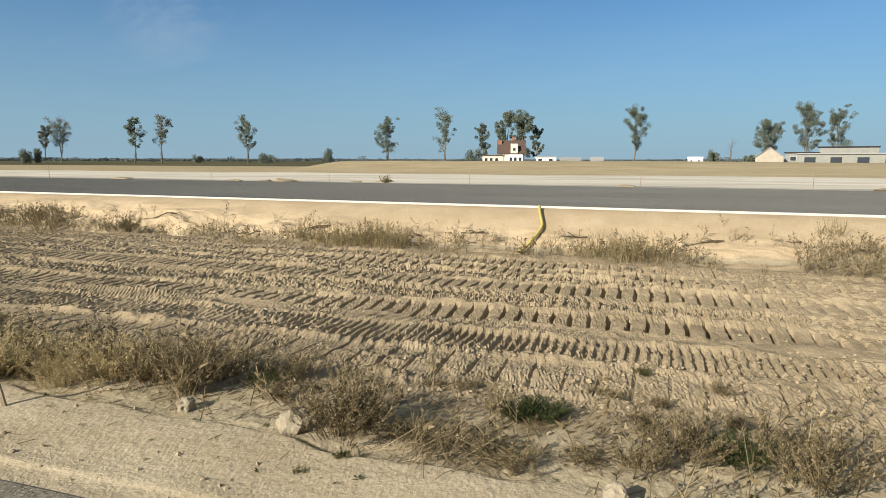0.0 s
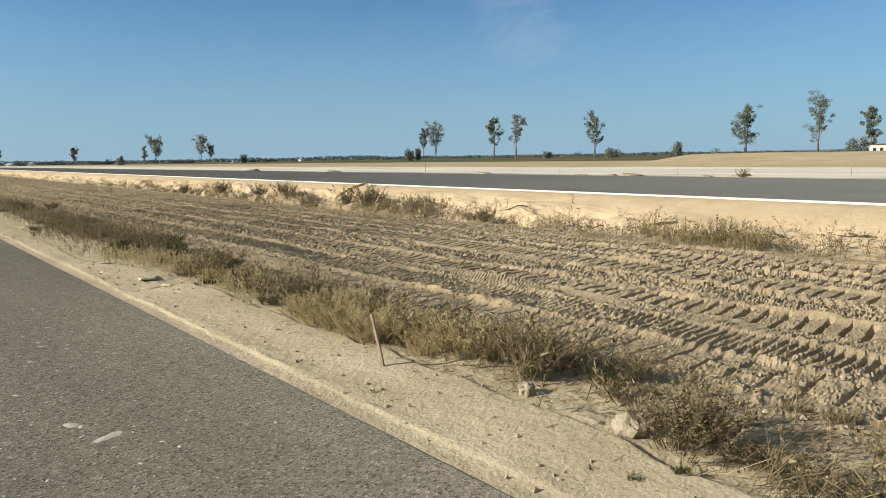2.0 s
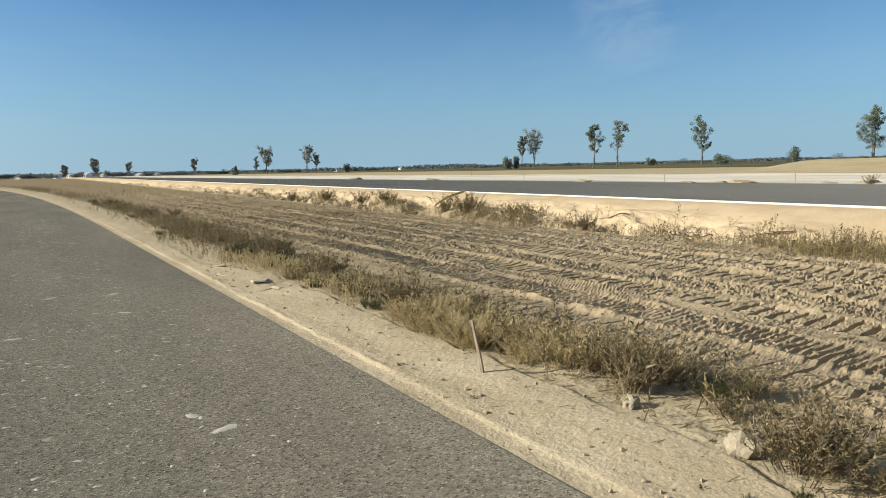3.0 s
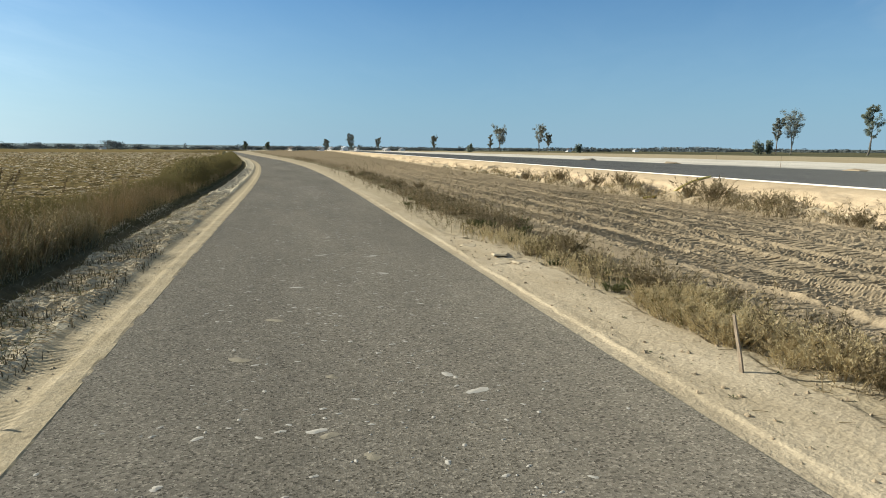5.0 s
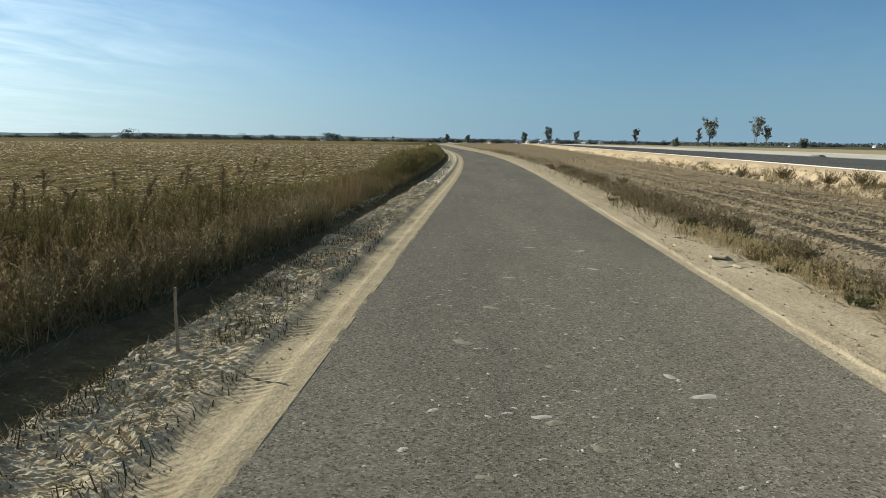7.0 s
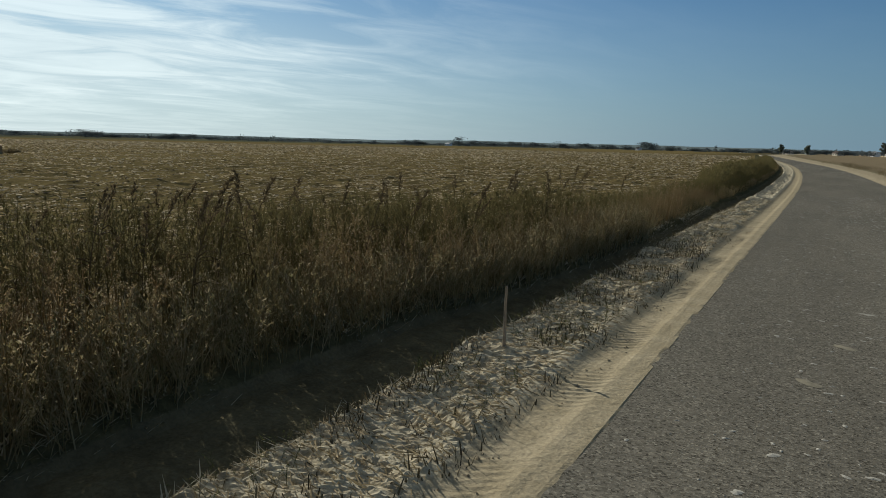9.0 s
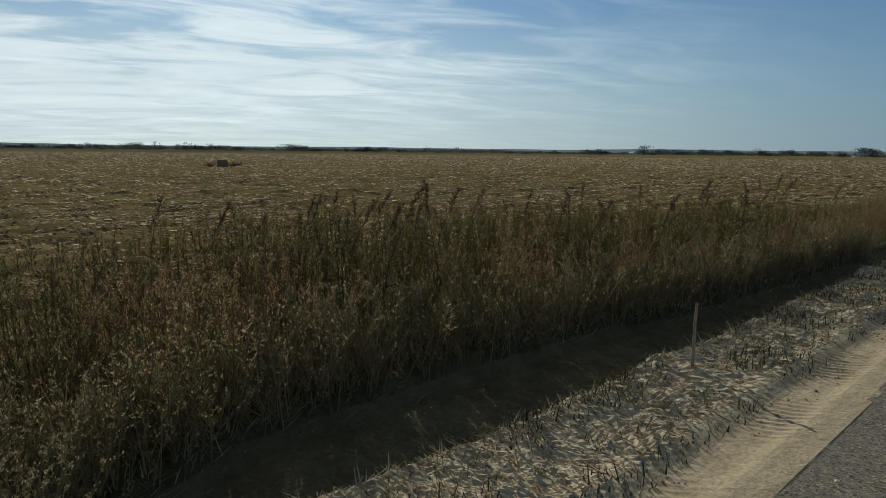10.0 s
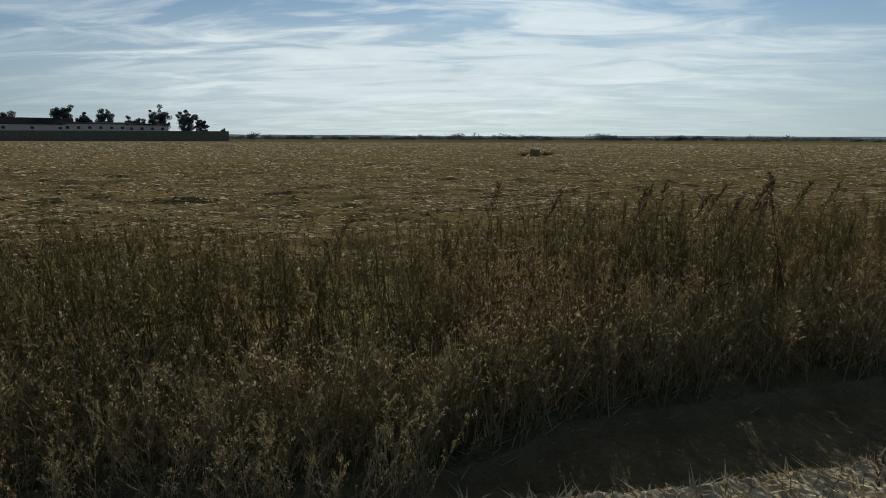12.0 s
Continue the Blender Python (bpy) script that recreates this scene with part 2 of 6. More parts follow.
M_SEED = plant_material("seed_plume", [(0.09, 0.068, 0.038), (0.13, 0.096, 0.052), (0.17, 0.128, 0.07)], None, 0.9, 0.4)
M_DRY = plant_material("dry_weed", [(0.115, 0.088, 0.045), (0.24, 0.185, 0.10), (0.14, 0.11, 0.054), (0.42, 0.33, 0.195), (0.07, 0.058, 0.028)], None, 0.85, 0.22)
M_GREEN = plant_material("green_weed", [(0.07, 0.09, 0.034), (0.13, 0.14, 0.055), (0.18, 0.15, 0.075), (0.09, 0.105, 0.042)], None, 0.75, 0.4)
M_STRAW = plant_material("cut_straw", [(0.17, 0.128, 0.062), (0.36, 0.28, 0.15), (0.21, 0.162, 0.08), (0.66, 0.56, 0.39), (0.12, 0.092, 0.046), (0.48, 0.39, 0.235), (0.64, 0.53, 0.35)], None, 0.9, 0.36)
M_LEAF = plant_material("poplar_leaves", [(0.14, 0.175, 0.13), (0.23, 0.255, 0.185), (0.175, 0.205, 0.15), (0.29, 0.295, 0.215)], None, 0.7, 0.45)
M_LEAF_THIN = plant_material("thin_leaves", [(0.19, 0.20, 0.16), (0.26, 0.255, 0.20), (0.16, 0.175, 0.135)], None, 0.7, 0.3)
# leaf tones greyed and blued to stand for distance haze
M_FAR_HAZED = plant_material("hazed_wood_leaves", [(0.115, 0.135, 0.132), (0.145, 0.165, 0.157), (0.13, 0.15, 0.145), (0.165, 0.175, 0.165)], None, 0.95, 0.3)
# the blue-green tint is haze put into the hills' base colour
M_HILL_HAZED = plain_material("hazed_hill_woods", (0.17, 0.205, 0.20), 1.0, 0.0, 0.004, 0.22, 0.0)
M_BARK = plain_material("bark", (0.17, 0.145, 0.115), 0.95, 0.1, 2.0, 0.3, 0.5)

# ---------------------------------------------------------------- mesh helpers


def mesh_from(name, verts, faces, mats, parent=None, smooth=False):
    """One mesh object from numpy arrays; faces all of one size."""
    verts, faces = np.asarray(verts, np.float32), np.asarray(faces, np.int32)
    me = bpy.data.meshes.new(name)
    k = faces.shape[1]
    me.vertices.add(len(verts))
    me.vertices.foreach_set("co", verts.ravel())
    me.loops.add(faces.size)
    me.loops.foreach_set("vertex_index", faces.ravel())
    me.polygons.add(len(faces))
    me.polygons.foreach_set("loop_start", np.arange(0, faces.size, k, dtype=np.int32))
    me.polygons.foreach_set("loop_total", np.full(len(faces), k, np.int32))
    for mt in mats if isinstance(mats, (list, tuple)) else [mats]:
        me.materials.append(mt)
    me.update(calc_edges=True)
    me.validate()
    me.polygons.foreach_set("use_smooth", np.full(len(faces), smooth, bool))
    ob = new(name, me)
    ob.parent = parent
    return ob


def part(name, bm, mat, parent=None, label="", smooth=False):
    me = bpy.data.meshes.new(name)
    bm.normal_update()
    bm.to_mesh(me)
    bm.free()
    me.materials.append(mat)
    if smooth:
        for p in me.polygons:
            p.use_smooth = True
    ob = new(name, me)
    ob.parent = parent
    if label:
        tagged(ob, label)
    return ob


def thing(name, m, label, category, group="", kind=""):
    ob = new(name)
    ob.empty_display_size = 0.1
    ob.matrix_world = m
    return tagged(ob, label, category, group, kind)


def add_box(bm, size, at=(0, 0, 0), bevel=0.0, turn=0.0):
    got = bmesh.ops.create_cube(bm, size=1.0, matrix=pose(*at, 0, 0, turn) @ Matrix.Diagonal((*size, 1)))
    if bevel:
        edges = {e for v in got["verts"] for e in v.link_edges}
        bmesh.ops.bevel(bm, geom=list(edges), offset=bevel, segments=2, affect="EDGES", profile=0.6)
    return bm


def add_prism(bm, ridge, length, width, eave, top, at=(0, 0, 0), over=0.0):
    """A gabled block along x: walls up to eave, ridge at top. ridge False: the roof alone, with thickness."""
    x, y = length / 2 + over, width / 2 + over
    drop = (top - eave) * over / (width / 2) if width else 0
    if ridge:
        prof = [(-y, 0), (y, 0), (y, eave), (0, top), (-y, eave)]
    else:
        prof = [(-y, eave - drop), (0, top), (y, eave - drop), (y, eave - drop + 0.22), (0, top + 0.24), (-y, eave - drop + 0.22)]
    a = [bm.verts.new((at[0] - x, at[1] + p, at[2] + q)) for p, q in prof]
    b = [bm.verts.new((at[0] + x, at[1] + p, at[2] + q)) for p, q in prof]
    n = len(prof)
    for i in range(n):
        bm.faces.new((a[i], a[(i + 1) % n], b[(i + 1) % n], b[i]))
    if ridge:
        bm.faces.new(a[::-1])
        bm.faces.new(b)
    else:
        for s in (a, b):
            for q in ((0, 1, 4, 5), (1, 2, 3, 4)):
                bm.faces.new([s[i] for i in q])
    bmesh.ops.recalc_face_normals(bm, faces=bm.faces)
    return bm


def tube(points, radii, sides=6):
    """Vertices and triangles of a tapered tube along points."""
    pts = np.asarray(points, float)
    tang = np.gradient(pts, axis=0)
    tang /= np.linalg.norm(tang, axis=1)[:, None] + 1e-9
    ref = np.array([1.0, 0.13, 0.07]) if abs(tang[0][0]) < 0.8 else np.array([0.1, 1.0, 0.05])
    u = np.cross(tang, ref)
    u /= np.linalg.norm(u, axis=1)[:, None]
    w = np.cross(tang, u)
    a = np.linspace(0, 2 * np.pi, sides, endpoint=False)
    v = pts[:, None] + np.asarray(radii)[:, None, None] * (np.cos(a)[None, :, None] * u[:, None] + np.sin(a)[None, :, None] * w[:, None])
    f = []
    for i in range(len(pts) - 1):
        for j in range(sides):
            p, q = i * sides + j, i * sides + (j + 1) % sides
            f += [(p, q, q + sides), (p, q + sides, p + sides)]
    return v.reshape(-1, 3), np.array(f, int)


def joined(bits):
    """Several (verts, faces) as one pair of arrays."""
    vs, fs, n = [], [], 0
    for v, f in bits:
        vs.append(v)
        fs.append(np.asarray(f) + n)
        n += len(v)
    return np.concatenate(vs), np.concatenate(fs)


def scattered(kinds, which, at, turn, size, lean=None):
    """Copies of several (verts, faces) joined into one pair: each with a place, a turn about z, a size and a lean."""
    vs, fs, n = [], [], 0
    for k, (v, f) in enumerate(kinds):
        sel = np.nonzero(which == k)[0]
        if not len(sel):
            continue
        c, s = np.cos(turn[sel]), np.sin(turn[sel])
        x = v[None, :, 0] * c[:, None] - v[None, :, 1] * s[:, None]
        y = v[None, :, 0] * s[:, None] + v[None, :, 1] * c[:, None]
        z = np.repeat(v[None, :, 2], len(sel), 0)
        w = np.stack([x, y, z], -1) * size[sel][:, None, None]
        if lean is not None:
            w[:, :, :2] += w[:, :, 2:3] * lean[sel][:, None, :]
        w += at[sel][:, None, :]
        vs.append(w.reshape(-1, 3))
        off = n + np.arange(len(sel)) * len(v)
        fs.append((np.asarray(f)[None] + off[:, None, None]).reshape(-1, 3))
        n += len(sel) * len(v)
    return np.concatenate(vs), np.concatenate(fs)


def value_noise(x, y, seed=0):
    """Smooth lattice noise, -1 to 1."""
    xi, yi = np.floor(x).astype(np.int64), np.floor(y).astype(np.int64)
    fx, fy = x - xi, y - yi
    fx, fy = fx * fx * (3 - 2 * fx), fy * fy * (3 - 2 * fy)

    def h(a, b):
        n = (a * 374761393 + b * 668265263 + seed * 1442695041) & 0xFFFFFFFF
        n = ((n ^ (n >> 13)) * 1274126177) & 0xFFFFFFFF
        return ((n ^ (n >> 16)) & 0xFFFF) / 32767.5 - 1

    return (h(xi, yi) * (1 - fx) + h(xi + 1, yi) * fx) * (1 - fy) + (h(xi, yi + 1) * (1 - fx) + h(xi + 1, yi + 1) * fx) * fy


def hash_noise(x, y):
    """Uncorrelated noise, -1 to 1, from the place alone."""
    h = np.sin(np.round(x, 3) * 127.1 + np.round(y, 3) * 311.7) * 43758.5453
    return (h - np.floor(h)) * 2 - 1


def fbm(x, y, octaves=4, seed=0):
    out, amp = 0.0, 1.0
    for o in range(octaves):
        out = out + amp * value_noise(x * 2**o, y * 2**o, seed + o)
        amp *= 0.5
    return out


def step(a, b, v):
    t = np.clip((v - a) / (np.asarray(b) - a), 0, 1)
    return t * t * (3 - 2 * t)


# ---------------------------------------------------------------- plan
ROAD_HALF = 1.83


def road_mid(y):
    y = np.clip(np.asarray(y, float), -3000, 420)
    bend = np.clip(y - 20, 0, 80)
    return 0.32 - 0.0006 * bend**2 - 0.096 * np.clip(y - 100, 0, None)


def highway_edge(y):
    return 13.5 + 0.05 * np.clip(np.asarray(y, float), -200, 500)


def slope_foot(y):
    return 10.6 + 0.045 * np.clip(np.asarray(y, float), -200, 500)


HIGHWAY_WIDTH, HIGHWAY_Z = 11.3, 0.58
U_KNOTS = np.array([-3200, -70, -1.5, 2.15, 10.6, 13.5, 24.8, 50, 3200.0])


def plan_x(u, y):
    """The plan's x for the strip coordinate u (roads straightened) at y."""
    u, y = np.broadcast_arrays(np.asarray(u, float), np.asarray(y, float))
    c, h = road_mid(y), highway_edge(y)
    xs = np.stack([np.full_like(y, -3200), np.full_like(y, -70), c - ROAD_HALF, c + ROAD_HALF, slope_foot(y), h, h + 11.3, h + 36.5, np.full_like(y, 3200)])
    k = np.clip(np.searchsorted(U_KNOTS, u, side="right") - 1, 0, len(U_KNOTS) - 2)
    a, b = np.take_along_axis(xs, k[None], 0)[0], np.take_along_axis(xs, k[None] + 1, 0)[0]
    return a + (b - a) * (u - U_KNOTS[k]) / (U_KNOTS[k + 1] - U_KNOTS[k])


# wheel lanes in the worked soil: middle, half width, bar spacing, half width of a slot, depth, looseness
LANES = [(4.74, 0.34, 0.245, 0.010, 0.030, 0.15), (5.55, 0.31, 0.087, 0.017, 0.040, 0.25), (6.52, 0.25, 0.183, 0.016, 0.072, 0.0), (7.25, 0.30, 0.130, 0.020, 0.020, 1.0),
         (8.08, 0.28, 0.183, 0.018, 0.066, 0.05), (8.72, 0.24, 0.120, 0.022, 0.022, 0.9), (9.30, 0.28, 0.190, 0.019, 0.065, 0.1), (9.95, 0.30, 0.165, 0.014, 0.035, 0.3)]


def weed_foot(y):
    """The front of the weed belt, in strip coordinates."""
    return -3.80 + 0.42 * (1 - step(0.6, 1.7, y)) - 0.35 * (1 - step(-1.2, 0.2, y)) + 0.55 * step(2.0, 10.0, y) + 0.10 * value_noise(y * 0.8, y * 0, 3) + 0.04 * step(6, 22, y)


def furrow_lip(y):
    """The verge's edge above the furrow at the weeds' foot."""
    return -2.98 + 0.13 * step(0.6, 1.6, y) + 0.05 * value_noise(y * 1.1, y * 0, 35) + 0.08 * step(6, 22, y)


def slab_rim(y):
    """The outer edge of the crusted shoulder slab."""
    return 3.06 + 0.07 * value_noise(y * 0.7, y * 0, 34) + 0.04 * value_noise(y * 3.1, y * 0, 36) - 0.10 * (1 - step(1.0, 2.6, y)) - 0.45 * step(9.0, 12.0, y)


def slab_there(u, y):
    """Where the slab is whole: it breaks off once along the road, and again further on."""
    edge = y + 0.22 * value_noise(np.asarray(u, float) * 4, 0.0 * np.asarray(y, float), 25) + 0.25 * (np.asarray(u, float) - 2.7)
    return np.clip(1 - step(8.30, 8.40, edge) + step(8.95, 9.15, edge) * (1 - step(13.0, 16.0, edge)), 0, 1)


def verge_ribs(u, y):
    """Broken ridges across the churned verge."""
    warp = 0.9 * value_noise(u * 1.7, y * 0.9, 131) + 0.45 * value_noise(u * 5, y * 3, 132)
    wave = np.abs(((y + 0.50 * u) / 0.105 + warp) % 1.0 - 0.5) * 2
    return step(0.25, 0.85, wave) * np.clip(0.55 + 1.1 * value_noise(u * 3.5, y * 3.0, 133), 0, 1.2)


def ground_z(u, y):
    """Height of the ground over the strip coordinate and y."""
    u, y = np.broadcast_arrays(np.asarray(u, float), np.asarray(y, float))
    z = np.zeros_like(u)
    close = 1 - step(40, 90, y)
    # soil between the verge and the slope
    soil = step(3.6, 4.4, u) * (1 - step(10.3, 10.9, u))
    z += soil * (-0.03 + 0.024 * fbm(u * 1.3, y * 0.35, 3, 3) + close * (0.012 * fbm(u * 4, y * 4, 4, 11) + 0.018 * np.maximum(0, fbm(u * 8, y * 8, 3, 15)) * step(-0.3, 0.5, value_noise(u * 1.4, y * 0.5, 16))))
    drift = 0.20 * step(4, 9, y) * (np.sin(y * 0.11 + 0.6) - 0.9) + 0.05 * value_noise(y * 0.25, y * 0 + 3.3, 5)
    clods, lane = np.zeros_like(u), np.zeros_like(u)
    for n, (mid, half, gap, wide, deep, churn) in enumerate(LANES):
        e = (u - mid - drift * (0.6 + 0.10 * n)) / half
        inside = np.exp(-np.clip(np.abs(e + 0.14 * value_noise(u * 7, y * 6, 50 + n)), 0, 3) ** 10)
        wobble = 0.10 * value_noise(u * 1.6, y * 1.1, 40 + n) + 0.05 * value_noise(u * 8, y * 4, 45 + n) - 0.05 * e * np.abs(e)
        phase = y / gap + wobble / max(gap / 0.18, 0.6)
        off = np.abs((phase % 1.0) - 0.5) * gap
        open_w = wide * (1 + 0.35 * value_noise(u * 5, y * 7, 47 + n)) * (1 + 0.5 * step(8, 16, y))
        slots = -1.0 * (1 - step(open_w * 0.75, open_w * 1.25 + 0.006, off))
        wear = np.clip(0.90 + 0.45 * value_noise(y * 0.35 + n * 7, u * 0.7, 60 + n) + 0.30 * value_noise(y * 2.5, u * 3.0, 66 + n), 0, 1.15)
        z += close * inside * (deep * (1 - 0.3 * step(2, 6, y)) * slots * wear - 0.014 + 0.005 * (1 - np.clip(np.abs(e), 0, 1) ** 2))
        crest = np.exp(-((np.abs(e) - 1.20) / 0.20) ** 2) * np.clip(0.35 + 0.9 * value_noise(u * 5, y * 1.6, 80 + n) + 0.7 * value_noise(u * 11, y * 9, 85 + n), 0, 2)
        z += close * (0.020 + 0.016 * churn) * (1 - 0.4 * step(5, 10, y)) * crest
        clods = np.maximum(clods, inside * churn)
        lane = np.maximum(lane, inside)
    bars = np.clip(2.2 * np.sin(2 * np.pi * (y + 0.5 * np.abs((u * 0.8) % 1.0 - 0.5) + 0.10 * value_noise(u * 1.2, y * 0.5, 101)) / 0.118), -1, 1)
    z += close * soil * (1 - lane) * 0.008 * bars * np.clip(0.55 + 0.9 * value_noise(u * 1.5, y * 0.5, 102) + 0.5 * value_noise(u * 6, y * 5, 103), 0, 1.3) * step(-0.5, 2.0, y) * (1 - step(14, 22, y))
    lumpy = hash_noise(u, y)
    path = np.exp(-((u - 4.55 - 0.1 * np.sin(y * 0.2)) / 0.26) ** 4) * step(6.5, 8.5, y)
    z = np.where(path > 0.02, z * (1 - 0.85 * path) - 0.02 * path, z)
    clods = np.maximum(clods, np.exp(-((u - 6.2) / 0.3) ** 4) * step(7, 10, y))
    z += close * soil * clods * (0.030 * np.maximum(0, fbm(u * 7, y * 7, 3, 93)) + 0.010 * lumpy)
    loose = step(-0.35, 0.35, value_noise(u * 2.6, y * 1.1, 91) + 0.4 * value_noise(u * 9, y * 7, 92))
    z += close * soil * lumpy * (0.0015 + 0.0045 * loose) * (1 - path)
    # sandy shoulder of the service road: a low strip along the asphalt, then a crusted slab with a crumbling edge
    sh = step(2.05, 2.20, u) * (1 - step(3.3, 3.9, u))
    z += sh * (-0.014 + 0.012 * step(2.28, 2.42, u) + 0.003 * fbm(u * 2.5, y * 1.2, 4, 21))
    ridge = 2.34 + 0.025 * value_noise(y * 0.5, y * 0, 23) + 0.012 * value_noise(y * 4.0, y * 0, 22)
    rim = slab_rim(y)
    slab = step(ridge - 0.025, ridge + 0.015, u) * (1 - step(rim - 0.02, rim + 0.06, u)) * slab_there(u, y)
    z += slab * (0.008 + 0.026 * step(2.45, 2.95, u) + 0.006 * value_noise(u * 0.9, y * 0.5, 26))
    z += 0.010 * np.exp(-((u - ridge - 0.02) / 0.028) ** 2) * np.clip(0.2 + 0.7 * value_noise(y * 1.3, u * 3, 24) + 0.5 * value_noise(y * 9, u * 9, 28), 0, 1.5)
    z += sh * (1 - slab) * step(2.5, 2.8, u) * close * 0.012 * fbm(u * 5, y * 4, 4, 29)
    # verge on the field side, with a wheel rut by the asphalt
    vg = (1 - step(-1.62, -1.42, u)) * step(-4.2, -3.2, u)
    z += vg * (0.014 + 0.022 * (1 - 0.85 * step(-2.15, -1.95, u)) * fbm(u * 3.0, y * 2.2, 4, 31) + close * (0.020 * np.maximum(0, fbm(u * 4, y * 10, 3, 33)) * (1 - step(-2.25, -1.98, u)) + 0.034 * verge_ribs(u, y) * (1 - step(-2.16, -1.96, u)) * step(furrow_lip(y) - 0.03, furrow_lip(y) + 0.10, u)))
    z += vg * close * lumpy * (0.009 * (1 - step(-2.2, -1.98, u)) * step(furrow_lip(y) - 0.05, furrow_lip(y) + 0.05, u))
    z += sh * close * (lumpy * 0.0008 + 0.003 * np.maximum(0, fbm(u * 9, y * 8, 3, 27)))
    lip = furrow_lip(y)
    foot = weed_foot(y)
    z -= 0.15 * step(lip + 0.05, lip - 0.09, u) * (1 - step(foot + 0.14, foot - 0.06, u)) * (0.35 + 0.65 * step(0.3, 1.4, y)) - 0.02 * (1 - step(lip - 0.1, lip, u))
    rut = np.exp(-((u + 1.82) / 0.15) ** 4)
    z += close * rut * (-0.024 + 0.0040 * np.clip(0.35 + 0.9 * value_noise(y * 1.5, u * 4, 37), 0, 1.1) * np.clip(1.5 * np.sin(2 * np.pi * (y - 0.5 * (u + 1.8) + 0.04 * value_noise(y * 2, u * 3, 30)) / 0.078), -1, 1))
    z += 0.022 * np.exp(-((u + 2.08) / 0.08) ** 2)
    # under the asphalt
    flush = np.exp(-((u + 1.54) / 0.11) ** 4)
    z = z * (1 - flush) + (0.006 + 0.0015 * value_noise(y * 3, u * 5, 38)) * flush
    ragged = 0.012 * value_noise(y * 0.8, y * 0, 39) + 0.014 * value_noise(y * 8.0, y * 0, 41)
    z += -0.06 * step(-1.50, -1.40, u + ragged) * (1 - step(2.0, 2.2, u))
    # stubble field
    fld = 1 - step(-7.5, -5.5, u)
    z += fld * (1 - step(60, 200, -u)) * (0.075 * fbm(u * 1.3, y * 0.9, 4, 51) + 0.02 * np.sin(u * 8.4))
    # slope up to the highway, its platform, the far strip and the bank behind it
    z += (HIGHWAY_Z + 0.012) * step(10.5, 13.4, u) - 0.10 * step(25.5, 28, u)
    rough = step(10.5, 10.9, u) * (1 - step(11.4, 12.4 + 0.6 * step(6, 14, y), u)) * (0.6 + 1.1 * step(5, 12, y))
    z += rough * (0.12 * fbm(u * 1.9, y * 0.75, 4, 61) - 0.10 * np.maximum(0, fbm(u * 0.6, y * 1.5, 3, 65)))
    z += step(28, 30, u) * (1 - step(55, 60, u)) * 0.04 * fbm(u * 0.3, y * 0.1, 3, 71)
    bank = step(50, 64, u) * (1 - step(33, 40, y)) * (1 - step(110, 190, u))
    z += bank * (1.08 + 0.10 * fbm(u * 0.08, y * 0.05, 3, 73) - 0.25 * (1 - step(-40, 20, y)))
    z -= 0.25 * step(60, 200, u)
    return z


def spaced(*spans):
    """Coordinates from spans (start, step), ending with the last start."""
    out = []
    for (a, s), (b, _) in zip(spans, spans[1:]):
        n = max(1, round((b - a) / s))
        out.append(np.linspace(a, b, n, endpoint=False))
    return np.concatenate(out + [[spans[-1][0]]])


def growing(a, b, first, ratio):
    out, s = [a], first
    while out[-1] < b:
        out.append(out[-1] + s)
        s *= ratio
    return np.array(out[1:])


